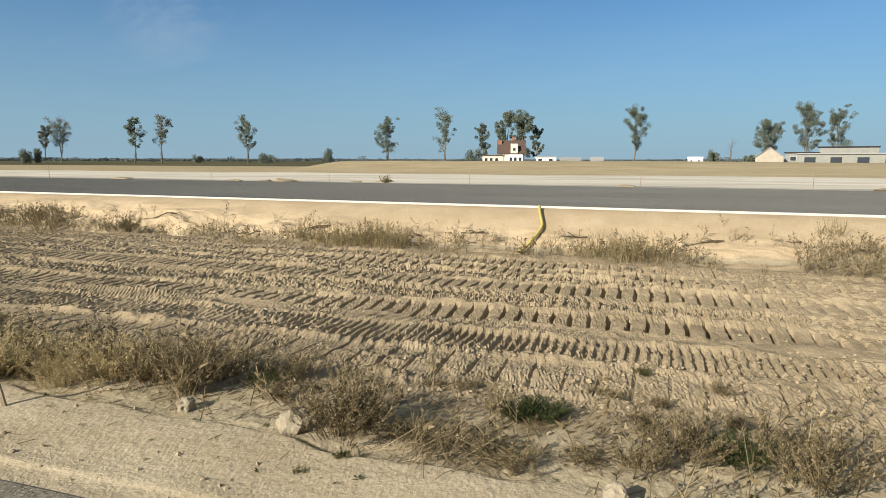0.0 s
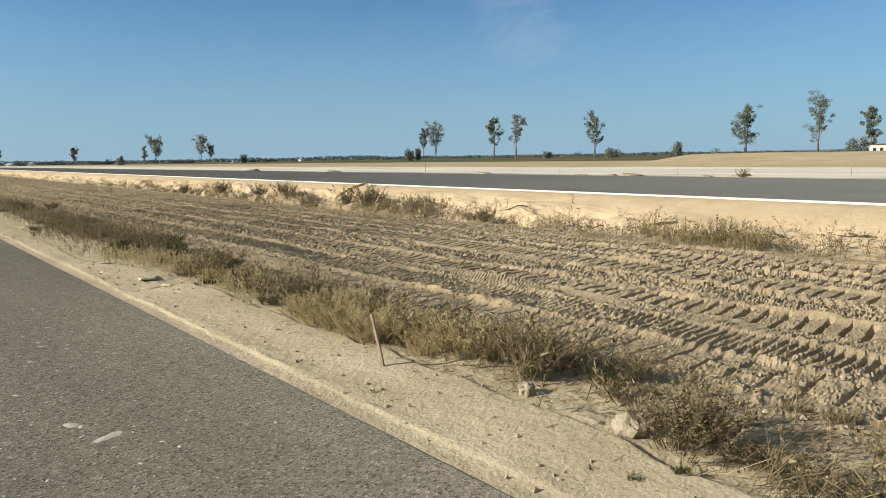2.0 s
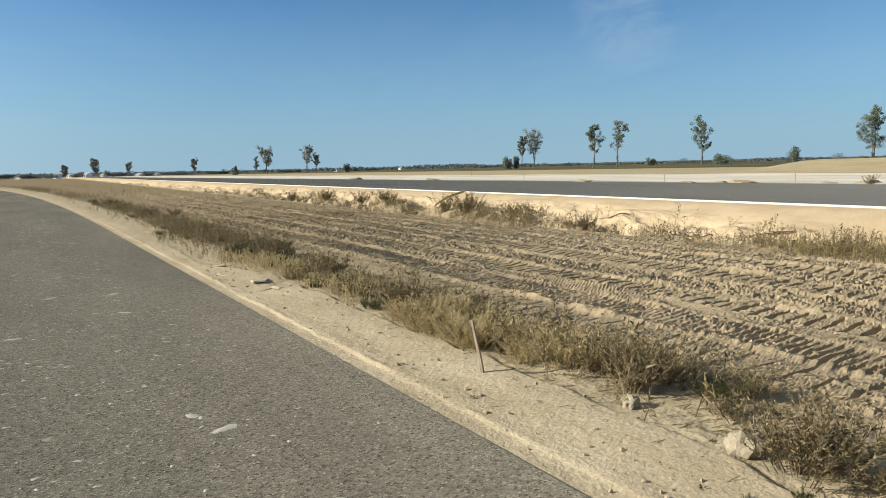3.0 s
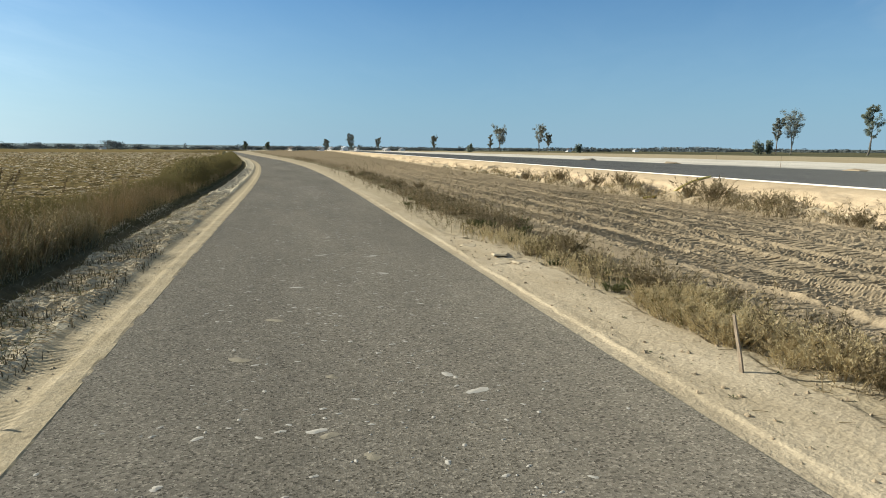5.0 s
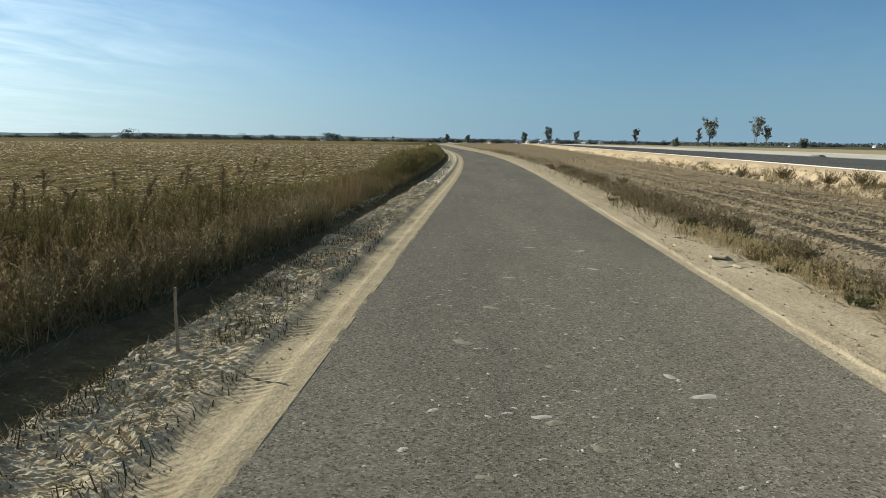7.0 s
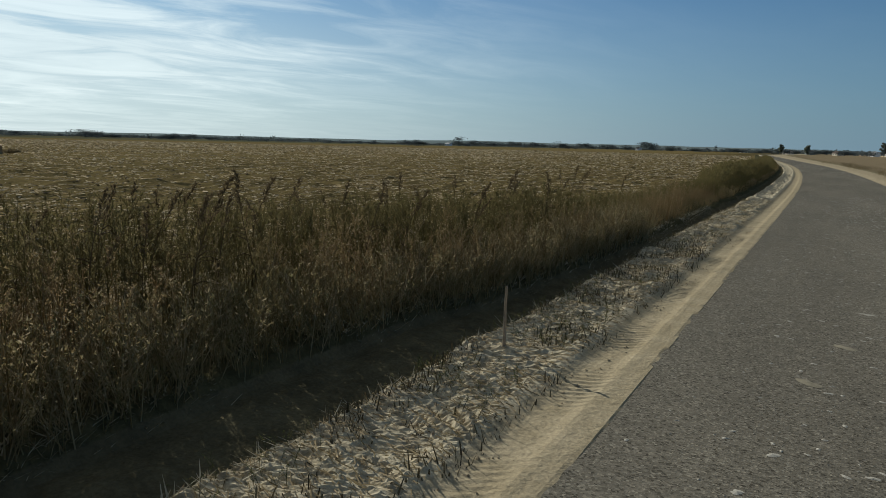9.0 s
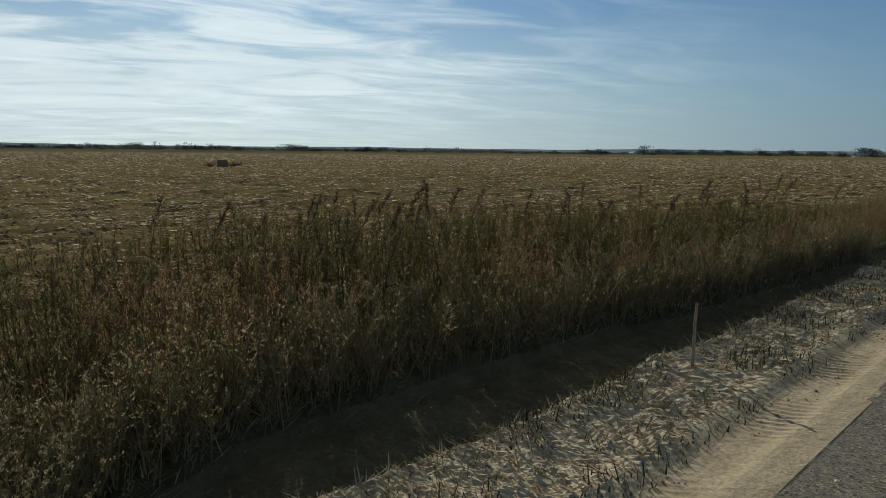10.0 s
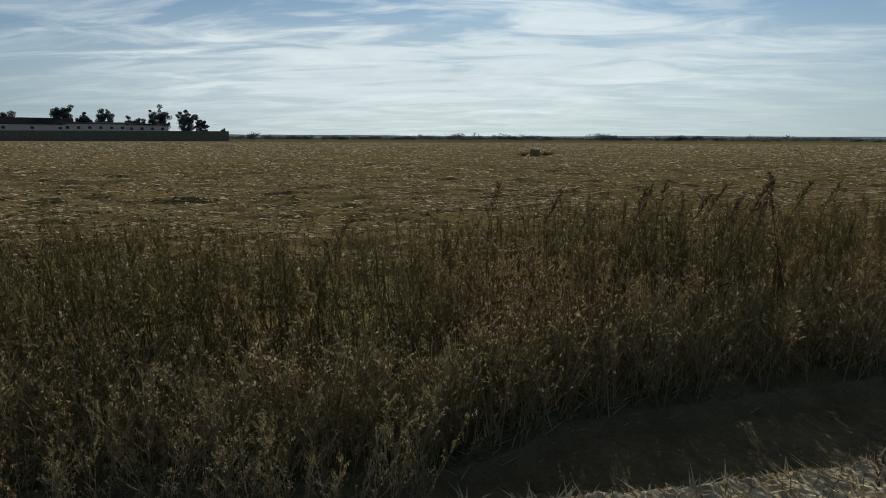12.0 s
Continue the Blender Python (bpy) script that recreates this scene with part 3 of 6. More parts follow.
def build_ground():
    us = np.concatenate([-growing(40, 3100, 1.2, 1.25)[::-1], spaced((-40, 0.5), (-20, 0.22), (-7, 0.2), (-4.1, 0.035), (-1.35, 0.3), (1.9, 0.03), (2.2, 0.016), (2.5, 0.03), (4.2, 0.042),
                         (10.9, 0.06), (13.6, 1.2), (25.2, 0.7), (50, 1.6), (70, 4), (110, 10), (200, 20)), growing(200, 3100, 30, 1.25)])
    ys = np.concatenate([-growing(7, 3100, 0.4, 1.22)[::-1], spaced((-7, 0.10), (-2.5, 0.045), (-1.5, 0.015), (3.6, 0.022), (9, 0.035), (16, 0.06), (24, 0.12), (36, 0.25), (46, 0.3)), growing(46, 3100, 0.4, 1.06)])
    u, y = np.meshgrid(us, ys)
    v = np.stack([plan_x(u, y), y, ground_z(u, y)], -1).reshape(-1, 3)
    nx, ny = len(us), len(ys)
    i = (np.arange(ny - 1)[:, None] * nx + np.arange(nx - 1)[None]).ravel()
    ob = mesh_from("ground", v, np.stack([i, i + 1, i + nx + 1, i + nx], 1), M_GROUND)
    uf, yf = u.ravel(), y.ravel()
    zones = dict(dirt=step(3.2, 4.3, uf) * (1 - step(10.7, 11.3, uf)),
                 warm=step(10.9, 11.5, uf) * (1 - step(24, 26, uf)),
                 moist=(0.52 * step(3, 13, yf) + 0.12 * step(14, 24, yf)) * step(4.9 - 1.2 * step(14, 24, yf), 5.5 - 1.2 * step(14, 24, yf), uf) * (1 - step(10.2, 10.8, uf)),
                 crust=step(2.08, 2.16, uf) * (1 - step(slab_rim(yf) - 0.02, slab_rim(yf) + 0.05, uf)),
                 litter=step(-4.0, -3.4, uf) * (1 - step(-2.12, -1.88, uf)),
                 # painted shade under the belt; real weedy patches on the other verge
                 weedy_shade=np.maximum(1 - step(furrow_lip(yf) - 0.12, furrow_lip(yf) + 0.02, uf), 0.5 * step(3.1, 3.5, uf) * (1 - step(4.1, 4.6, uf)) * step(2.5, 6, yf)),
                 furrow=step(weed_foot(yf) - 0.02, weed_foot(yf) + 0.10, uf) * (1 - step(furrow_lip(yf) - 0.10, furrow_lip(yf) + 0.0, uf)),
                 straw=1 - step(-6.3, -5.6, uf),
                 pale=step(24.5, 25.5, uf) * (1 - step(48, 52, uf)),
                 gravel=step(24.5, 25.2, uf) * (1 - step(28.5, 31.0, uf)),
                 bank=step(49, 52, uf) * (1 - step(300, 400, uf)),
                 plough=np.maximum(step(100, 130, uf) * step(33, 42, yf), np.maximum(step(160, 220, uf), step(260, 420, -uf))))
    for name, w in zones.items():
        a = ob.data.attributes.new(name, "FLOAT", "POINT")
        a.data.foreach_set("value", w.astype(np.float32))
    return tagged(ob, "flat sandy building ground with tyre tracks, verges and stubble field", "ground", kind="structure")


def build_strip(name, left, right, z, ys, mat, rise=0.0, depth=0.12, cuts=2):
    """A road surface between two curves of y, with thickness; rise: the crown's height."""
    s = np.linspace(0, 1, cuts + 1)
    top = np.stack([np.stack([left(ys) + (right(ys) - left(ys)) * a, ys, np.full_like(ys, z + rise * (1 - (2 * a - 1) ** 2))], -1) for a in s], 1)
    n, k = top.shape[:2]
    low_l, low_r = top[:, :1].copy(), top[:, -1:].copy()
    low_l[..., 2] -= depth
    low_r[..., 2] -= depth
    v = np.concatenate([low_l, top, low_r], 1)
    k += 2
    i = (np.arange(n - 1)[:, None] * k + np.arange(k - 1)[None]).ravel()
    return mesh_from(name, v.reshape(-1, 3), np.stack([i, i + 1, i + k + 1, i + k], 1), mat)


build_ground()
ROAD_YS = np.concatenate([-growing(6, 500, 2, 1.15)[::-1], np.arange(-6, 110, 1.0), growing(110, 900, 4, 1.1)])
service_road = build_strip("service_road", lambda y: road_mid(y) - ROAD_HALF - 0.06, lambda y: road_mid(y) + ROAD_HALF + 0.025, 0.0, ROAD_YS, M_ASPHALT, 0.012, 0.1, 6)
tagged(service_road, "narrow grey asphalt service road dusted with dried mud", "road", kind="structure")
highway = build_strip("highway", lambda y: highway_edge(y) + 0.02, lambda y: highway_edge(y) + HIGHWAY_WIDTH, HIGHWAY_Z + 0.05, ROAD_YS, M_HIGHWAY, 0.0, 0.2, 4)
tagged(highway, "new dark asphalt highway carriageway under construction", "road", kind="structure")
edge_strip = build_strip("edge_strip", lambda y: highway_edge(y) - 0.055, lambda y: highway_edge(y) + 0.016, HIGHWAY_Z + 0.054, ROAD_YS, M_WHITE, 0.0, 0.2, 1)
tagged(edge_strip, "white concrete edge strip beside the new highway asphalt", "kerb", kind="structure")

# ---------------------------------------------------------------- trees and distance
EYE_Z = 1.54


def polar(bearing, far):
    """Plan place at a bearing (degrees from +y, clockwise) and distance from the camera's standing place."""
    return math.sin(radians(bearing)) * far, math.cos(radians(bearing)) * far


def leaf_cloud(rng, centre, radius, count, size):
    """Loose leaf triangles in an uneven clump."""
    d = rng.normal(size=(count, 3))
    d /= np.linalg.norm(d, axis=1)[:, None]
    p = np.asarray(centre) + d * (rng.random(count) ** 0.45)[:, None] * np.asarray(radius)
    a, b = rng.normal(size=(2, count, 3))
    a /= np.linalg.norm(a, axis=1)[:, None]
    b = np.cross(a, b)
    b /= np.linalg.norm(b, axis=1)[:, None] + 1e-9
    s = size * (0.6 + 0.8 * rng.random(count))[:, None]
    v = np.stack([p - a * s, p + a * s * 0.2 + b * s * 0.7, p + a * s, p - b * s * 0.6], 1).reshape(-1, 3)
    i = np.arange(count)[:, None] * 4
    f = np.concatenate([i + [0, 1, 2], i + [0, 2, 3]])
    return v, f


def build_tree(seed, height, spread, bare=0.32, leaves=1.0, forks=1, mat=None, label="", at=(0, 0, 0), lean=0.0, leaf=0.34, name="poplar_tree", cuff=True):
    """Tapered trunk with limbs, and a crown of loose leaf clumps with gaps."""
    rng = np.random.default_rng(seed)
    ob = thing(name, pose(*at), label, "tree", "roadside trees")
    wood, tips = [], []
    stems = [(0.0, 0.0)] if forks == 1 else [(rng.uniform(0, 6.28), 0.06 + 0.03 * k) for k in range(forks)]
    for az, slope in stems:
        t = np.linspace(0, 1, 9)
        bend = np.cumsum(rng.normal(0, 0.007, (9, 2)), 0) * height
        pts = np.stack([bend[:, 0] + lean * height * t**1.5 + math.cos(az) * slope * height * t, bend[:, 1] + math.sin(az) * slope * height * t, height * 0.93 * t], -1)
        pts[0, :2] = 0
        r0 = height * 0.0155 / (0.6 + 0.4 * forks)
        wood.append(tube(pts, r0 * (1 - t) ** 0.8 + 0.03, 7))
        count = int(13 / forks) + 4
        for k in range(count):
            h = bare + (1 - bare) * (k + rng.random()) / count
            base = np.array([np.interp(h * 0.93, 0.93 * t, pts[:, j]) for j in range(3)])
            a = rng.uniform(0, 6.28)
            reach = spread * (0.35 + 0.65 * math.sin(math.pi * min(1, (h - bare) / (1 - bare) * 0.80 + 0.16))) * rng.uniform(0.55, 1.05)
            s = np.linspace(0, 1, 5)
            up = reach * rng.uniform(0.8, 1.7)
            limb = base + np.stack([math.cos(a) * reach * s, math.sin(a) * reach * s, up * s**1.3], -1)
            wood.append(tube(limb, r0 * 0.38 * (1 - 0.85 * s) * (1.15 - h) + 0.015, 5))
            for w in (0.35, 0.5, 0.65, 0.8, 0.92, 1.0):
                c = limb[0] + (limb[4] - limb[0]) * (w, w, w**1.2) + rng.normal(0, 0.08, 3) * spread
                tips.append((c, rng.uniform(0.5, 1.0)))
        tips.append((pts[-1], 0.9))
    v, f = joined(wood)
    mesh_from("trunk", v, f, M_BARK, ob)
    if leaves > 0:
        bits = []
        for c, w in tips:
            if rng.random() > 0.22:
                r = spread * rng.uniform(0.16, 0.34) * w
                bits.append(leaf_cloud(rng, c, (r * rng.uniform(0.8, 1.4), r * rng.uniform(0.8, 1.4), r * rng.uniform(0.7, 1.2)), int(105 * leaves * w) + 5, leaf))
        for h in np.linspace(0.05, 0.75, 5) if cuff else ():
            c = (float(np.interp(bare * h, 0.93 * t, pts[:, 0])), float(np.interp(bare * h, 0.93 * t, pts[:, 1])), height * bare * h)
            bits.append(leaf_cloud(rng, c, (spread * rng.uniform(0.08, 0.17), spread * rng.uniform(0.08, 0.17), height * bare * 0.14), int(40 * leaves) + 8, leaf))
        v, f = joined(bits)
        mesh_from("crown", v, f, mat or M_LEAF, ob)
    return ob


def build_bush(seed, height, width, at, label, mat=None, name="bush"):
    rng = np.random.default_rng(seed)
    ob = thing(name, pose(*at), label, "bush", "far bushes")
    wood, bits = [], []
    for k in range(7):
        a, r = rng.uniform(0, 6.28), rng.uniform(0.1, 0.5) * width
        top = np.array([math.cos(a) * r, math.sin(a) * r, height * rng.uniform(0.5, 0.9)])
        s = np.linspace(0, 1, 4)[:, None]
        wood.append(tube(top * s, [0.09, 0.07, 0.05, 0.02], 5))
        bits.append(leaf_cloud(rng, top * (1, 1, 0.85), (width * 0.24, width * 0.24, height * 0.28), 90, 0.3))
        bits.append(leaf_cloud(rng, top * (1, 1, 0.4), (width * 0.24, width * 0.24, height * 0.3), 60, 0.3))
    v, f = joined(wood)
    mesh_from("stems", v, f, M_BARK, ob)
    v, f = joined(bits)
    mesh_from("crown", v, f, mat or M_LEAF, ob)
    return ob


POPLAR = "tall roadside poplar with a bare lower trunk in a field"
# bearing, distance, foot height, top elevation (degrees), crown width (degrees), bare share, leaf share, forks, seed
TREES = [
    (39.98, 330, 0.2, 2.46, 1.0, 0.42, 0.55, 1, 11), (41.0, 330, 0.2, 2.6, 1.8, 0.42, 0.42, 2, 12), (45.97, 300, 0.2, 3.26, 1.5, 0.34, 0.75, 1, 13),
    (47.94, 300, 0.2, 3.40, 1.7, 0.30, 0.60, 1, 14), (54.6, 300, 0.3, 3.37, 1.7, 0.26, 0.85, 1, 15), (66.29, 300, 0.4, 3.37, 2.1, 0.22, 1.0, 2, 16),
    (71.2, 300, 0.4, 3.87, 2.1, 0.24, 0.85, 1, 17), (74.5, 310, 0.4, 3.2, 1.5, 0.12, 1.3, 1, 18), (76.5, 330, 0.4, 3.86, 2.0, 0.14, 2.4, 2, 19),
    (78.0, 330, 0.4, 3.75, 2.3, 0.12, 2.5, 2, 20), (79.2, 332, 0.4, 2.9, 1.3, 0.1, 1.4, 1, 21), (87.2, 300, 0.4, 4.15, 2.3, 0.28, 1.3, 1, 22),
    (97.0, 300, 0.4, 2.78, 2.2, 0.2, 1.5, 2, 23), (99.9, 300, 0.4, 4.0, 2.3, 0.2, 1.4, 2, 24), (102.0, 300, 0.4, 3.7, 2.0, 0.25, 1.0, 2, 25),
    (21.45, 320, 0.1, 1.9, 1.3, 0.42, 0.8, 2, 31), (22.25, 322, 0.1, 1.35, 0.7, 0.4, 0.7, 1, 32), (18.2, 320, 0.1, 1.7, 1.4, 0.38, 1.1, 2, 33),
    (17.3, 321, 0.1, 1.25, 0.5, 0.3, 0.8, 1, 34), (12.45, 480, 0.1, 1.15, 0.55, 0.3, 1.0, 1, 35), (7.65, 600, 0.1, 0.9, 0.5, 0.3, 0.9, 1, 36), (3.25, 570, 0.1, 0.75, 0.55, 0.2, 1.4, 1, 39), (-1.6, 560, 0.1, 0.45, 0.5, 0.1, 1.4, 1, 40), (-3.4, 600, 0.1, 0.5, 0.4, 0.2, 1.2, 1, 50),
    (5.35, 560, 0.1, 1.12, 0.8, 0.2, 1.2, 1, 37),
    (-101.95, 400, 0.0, 2.6, 1.7, 0.1, 2.2, 2, 41), (-100.6, 405, 0.0, 1.85, 1.5, 0.1, 1.8, 1, 42), (-99.3, 405, 0.0, 2.15, 1.6, 0.2, 1.4, 1, 43),
    (-95.4, 400, 0.0, 2.1, 1.9, 0.1, 2.1, 1, 44), (-93.3, 396, 0.0, 2.1, 1.7, 0.15, 1.6, 2, 45), (-92.2, 396, 0.0, 1.6, 1.2, 0.12, 1.7, 1, 46),
    (-105.6, 405, 0.0, 1.75, 1.6, 0.1, 1.9, 1, 47), (-97.2, 405, 0.0, 1.5, 1.4, 0.1, 1.8, 1, 49), (-90.6, 395, 0.0, 0.95, 0.5, 0.1, 1.4, 1, 48),
]
for b, far, z0, top, wide, bare, leafy, forks, seed in TREES:
    x, y = polar(b, far)
    tall = far * math.tan(radians(top)) + EYE_Z - z0
    if b < -80:
        tall *= 0.77
    small = 0 < b < 30
    thin = leafy < 0.65 or small
    # trees past -80 take the haze-tinted tone to read as backlit silhouettes
    build_tree(seed, tall, far * math.radians(wide) / 2, bare, leafy * (0.5 if small else 1.35), forks, M_FAR_HAZED if b < -80 else M_LEAF_THIN if thin else M_LEAF,
               "thinly leaved pale poplar standing in the far field" if thin else POPLAR, (x, y, z0), leaf=0.17 * far / 300, cuff=40.5 < b < 80)

for n, (b, far, z0, top, wide) in enumerate([(38.7, 330, 0.2, 0.98, 0.8), (39.4, 332, 0.2, 0.9, 0.7), (56.2, 300, 0.4, 0.62, 1.3), (61.1, 320, 0.4, 1.1, 1.1), (50.6, 420, 0.2, 0.5, 0.9),
                                           (93.3, 280, 0.5, 1.07, 0.9), (73.6, 305, 0.5, 1.2, 1.3), (96.0, 230, 0.6, 0.6, 1.0), (15.6, 330, 0.0, 0.55, 0.5), (24.8, 400, 0, 0.6, 0.5)]):
    x, y = polar(b, far)
    build_bush(100 + n, far * math.tan(radians(top)) + EYE_Z - z0, far * math.radians(wide), (x, y, z0), "dark green bush at a far field edge")
x, y = polar(94.6, 270)
build_tree(55, 270 * math.tan(radians(1.75)) + 1.1, 3.0, 0.3, 0.0, 2, None, "bare dead tree beside the farm sheds", (x, y, 0.4), name="dead_tree")


def build_far_wood():
    """Low woods all round the horizon, of uneven height."""
    rng = np.random.default_rng(7)
    bits = []
    for b in np.arange(0, 360, 0.24):
        hgt = (5.5 if b > 180 else 7.5) + 3 * value_noise(np.array(b * 0.12), np.array(1.0), 5) + 2 * value_noise(np.array(b * 0.7), np.array(2.0), 6)
        far = 1500 + 350 * value_noise(np.array(b * 0.06), np.array(4.0), 8)
        hgt = max(2.5, float(hgt))
        x, y = polar(b + rng.uniform(-0.1, 0.1), float(far) + rng.uniform(-40, 40))
        bits.append(leaf_cloud(rng, (x, y, hgt * 0.42), (9, 9, hgt * 0.5), 44, 2.0))
    for b in np.concatenate([np.arange(-90, -6, 0.45), np.arange(-6, 12, 0.28), np.arange(12, 110, 1.3)]):
        if rng.random() < (0.4 if b < -6 else 0.7):
            far = rng.uniform(700, 1000)
            h = rng.uniform(2.5, 6) * (1.6 if rng.random() < 0.10 else 1)
            x, y = polar(b + rng.uniform(-0.4, 0.4), far)
            bits.append(leaf_cloud(rng, (x, y, h * 0.48), (rng.uniform(3, 9), rng.uniform(3, 9), h * 0.5), 90, 0.8))
    v, f = joined(bits)
    return tagged(mesh_from("far_wood", v, f, M_FAR_HAZED), "dark low woods along the flat horizon, tinted for haze", "woods", kind="stuff")


build_far_wood()


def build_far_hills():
    """Low wooded hills beyond the fields, a long way off, with haze painted into their colour."""
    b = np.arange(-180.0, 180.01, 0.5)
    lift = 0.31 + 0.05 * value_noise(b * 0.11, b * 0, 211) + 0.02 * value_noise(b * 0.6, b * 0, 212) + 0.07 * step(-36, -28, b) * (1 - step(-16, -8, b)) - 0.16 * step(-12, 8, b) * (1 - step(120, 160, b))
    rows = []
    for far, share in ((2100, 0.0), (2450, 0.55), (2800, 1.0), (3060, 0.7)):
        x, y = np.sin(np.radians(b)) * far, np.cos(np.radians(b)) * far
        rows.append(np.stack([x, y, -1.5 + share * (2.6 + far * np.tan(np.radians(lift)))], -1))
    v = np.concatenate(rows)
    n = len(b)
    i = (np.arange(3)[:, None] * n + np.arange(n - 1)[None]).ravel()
    return tagged(mesh_from("far_hills", v, np.stack([i, i + 1, i + n + 1, i + n], 1), M_HILL_HAZED, None, True), "low hills beyond the flat fields, tinted blue-green for haze", "hills", kind="structure")


def build_grove(seed, bearing, far, top, wide, label, mat):
    """A small far wood: leaf crowns of uneven height over short trunks."""
    rng = np.random.default_rng(seed)
    x, y = polar(bearing, far)
    tall, across = far * math.tan(radians(top)) + EYE_Z, far * radians(wide)
    ob = thing("grove", pose(x, y, 0.0, 0, 0, -bearing), label, "grove", "far groves")
    bits = []
    count = max(2, int(across / tall * 2.2))
    for k in range(count):
        p = ((k + rng.uniform(0.2, 0.8)) / count - 0.5) * across
        h = tall * rng.uniform(0.62, 1.0)
        d = rng.uniform(-3, 3)
        mesh_from("trunk", *tube([(p, d, 0), (p, d, h * 0.4), (p + 0.3, d, h * 0.8)], [0.25, 0.2, 0.08], 5), M_BARK, ob)
        for w in range(5):
            r = tall * rng.uniform(0.20, 0.36)
            bits.append(leaf_cloud(rng, (p + rng.normal(0, 0.25) * tall * 0.5, d, h * rng.uniform(0.25, 0.75)), (r * 2.1, r, r * 0.75), 70, 0.035 * tall + 0.10))
    mesh_from("crown", *joined(bits), mat, ob)


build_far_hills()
# bearing, distance, top elevation, width (degrees)
GROVES = [(-71.2, 700, 0.72, 1.2), (-70.0, 820, 0.42, 2.2), (-66.6, 760, 0.45, 2.6), (-64.9, 700, 0.60, 1.1), (-63.5, 800, 0.40, 1.4), (-58.6, 620, 0.66, 1.7), (-57.3, 640, 0.40, 1.8),
          (-53.2, 640, 0.38, 1.4), (-51.9, 640, 0.46, 2.0), (-49.7, 700, 0.26, 0.8), (-43.5, 900, 0.22, 0.7), (-40.3, 900, 0.24, 0.8), (-36.5, 900, 0.2, 1.0), (-32.9, 520, 0.52, 1.7),
          (-29.2, 760, 0.62, 0.8), (-27.9, 800, 0.45, 1.4), (-26.2, 820, 0.40, 1.6), (-24.4, 800, 0.42, 1.2), (-22.5, 820, 0.38, 1.5), (-20.2, 800, 0.46, 1.2), (-18.4, 820, 0.45, 1.0),
          (-16.6, 800, 0.40, 0.9), (-14.9, 780, 0.46, 0.6), (-13.6, 720, 0.60, 0.5), (-12.9, 720, 0.62, 0.5), (-11.4, 800, 0.34, 1.2), (-9.2, 820, 0.28, 1.4), (-88.4, 700, 0.75, 0.7), (-86.9, 760, 0.50, 0.9),
          (-2.7, 660, 0.36, 1.1), (-0.9, 650, 0.40, 1.4), (0.9, 660, 0.36, 0.9), (2.2, 600, 0.46, 0.8), (4.15, 610, 0.42, 0.6), (6.7, 620, 0.32, 1.4), (9.0, 640, 0.28, 1.0), (11.2, 700, 0.24, 1.2), (14.2, 700, 0.24, 1.6),
          (20.0, 800, 0.22, 1.8), (26.2, 800, 0.26, 2.4), (-4.6, 700, 0.34, 1.2), (-6.6, 760, 0.30, 1.4), (-84.5, 780, 0.42, 2.2), (-81.5, 840, 0.36, 2.4), (-78.6, 840, 0.34, 2.2), (-75.5, 840, 0.36, 2.0), (-73.4, 840, 0.42, 1.6)]
for n, (b, far, top, wide) in enumerate(GROVES):
    build_grove(900 + n, b, far, top * (1.28 if -30 < b < -9 else 1.0), wide, "dark grove of haze-tinted trees at the far end of the fields", M_FAR_HAZED)

# ---------------------------------------------------------------- buildings
M_PLASTER = plain_material("cream_plaster", (0.62, 0.55, 0.44), 0.9, 0.2, 0.8, 0.12, 0.1)
M_TAN = plain_material("tan_plaster", (0.42, 0.365, 0.28), 0.9, 0.2, 0.8, 0.15, 0.1)
M_WALLWHITE = plain_material("white_wall", (0.74, 0.73, 0.70), 0.85, 0.2, 0.8, 0.1, 0.1)
M_ROOF = plain_material("brown_roof_tiles", (0.10, 0.068, 0.052), 0.85, 0.2, 2.0, 0.3, 0.3)
M_GREYROOF = plain_material("grey_sheet_roof", (0.30, 0.29, 0.275), 0.75, 0.3, 1.0, 0.15, 0.2)
M_DARKROOF = plain_material("dark_roof", (0.045, 0.042, 0.04), 1.0, 0.0, 1.0, 0.2, 0.2)
M_CONCRETE = plain_material("grey_concrete", (0.27, 0.265, 0.225), 0.9, 0.2, 0.7, 0.15, 0.2)
M_FENCE = plain_material("dark_board_wall", (0.22, 0.172, 0.12), 0.9, 0.2, 0.9, 0.22, 0.2)
M_GLASS = plain_material("dark_window", (0.035, 0.04, 0.045), 0.15, 0.5, 1.0, 0.1, 0.0)
M_BRICK = plain_material("red_brick", (0.30, 0.135, 0.09), 0.9, 0.2, 3.0, 0.25, 0.3)


def facing(b, far, z):
    """A pose at a bearing and distance whose -y side looks at the camera's standing place."""
    x, y = polar(b, far)
    return pose(x, y, z, 0, 0, -b)


def window(parent, at, w, h, turn=0.0):
    win = part("window", add_box(bmesh.new(), (w + 0.16, 0.10, h + 0.16), at, 0.0, turn), M_WALLWHITE, parent)
    c, s = math.cos(radians(turn)), math.sin(radians(turn))
    part("pane", add_box(bmesh.new(), (w, 0.06, h), (at[0] + 0.05 * s, at[1] - 0.05 * c, at[2]), 0.0, turn), M_GLASS, win)
    return win


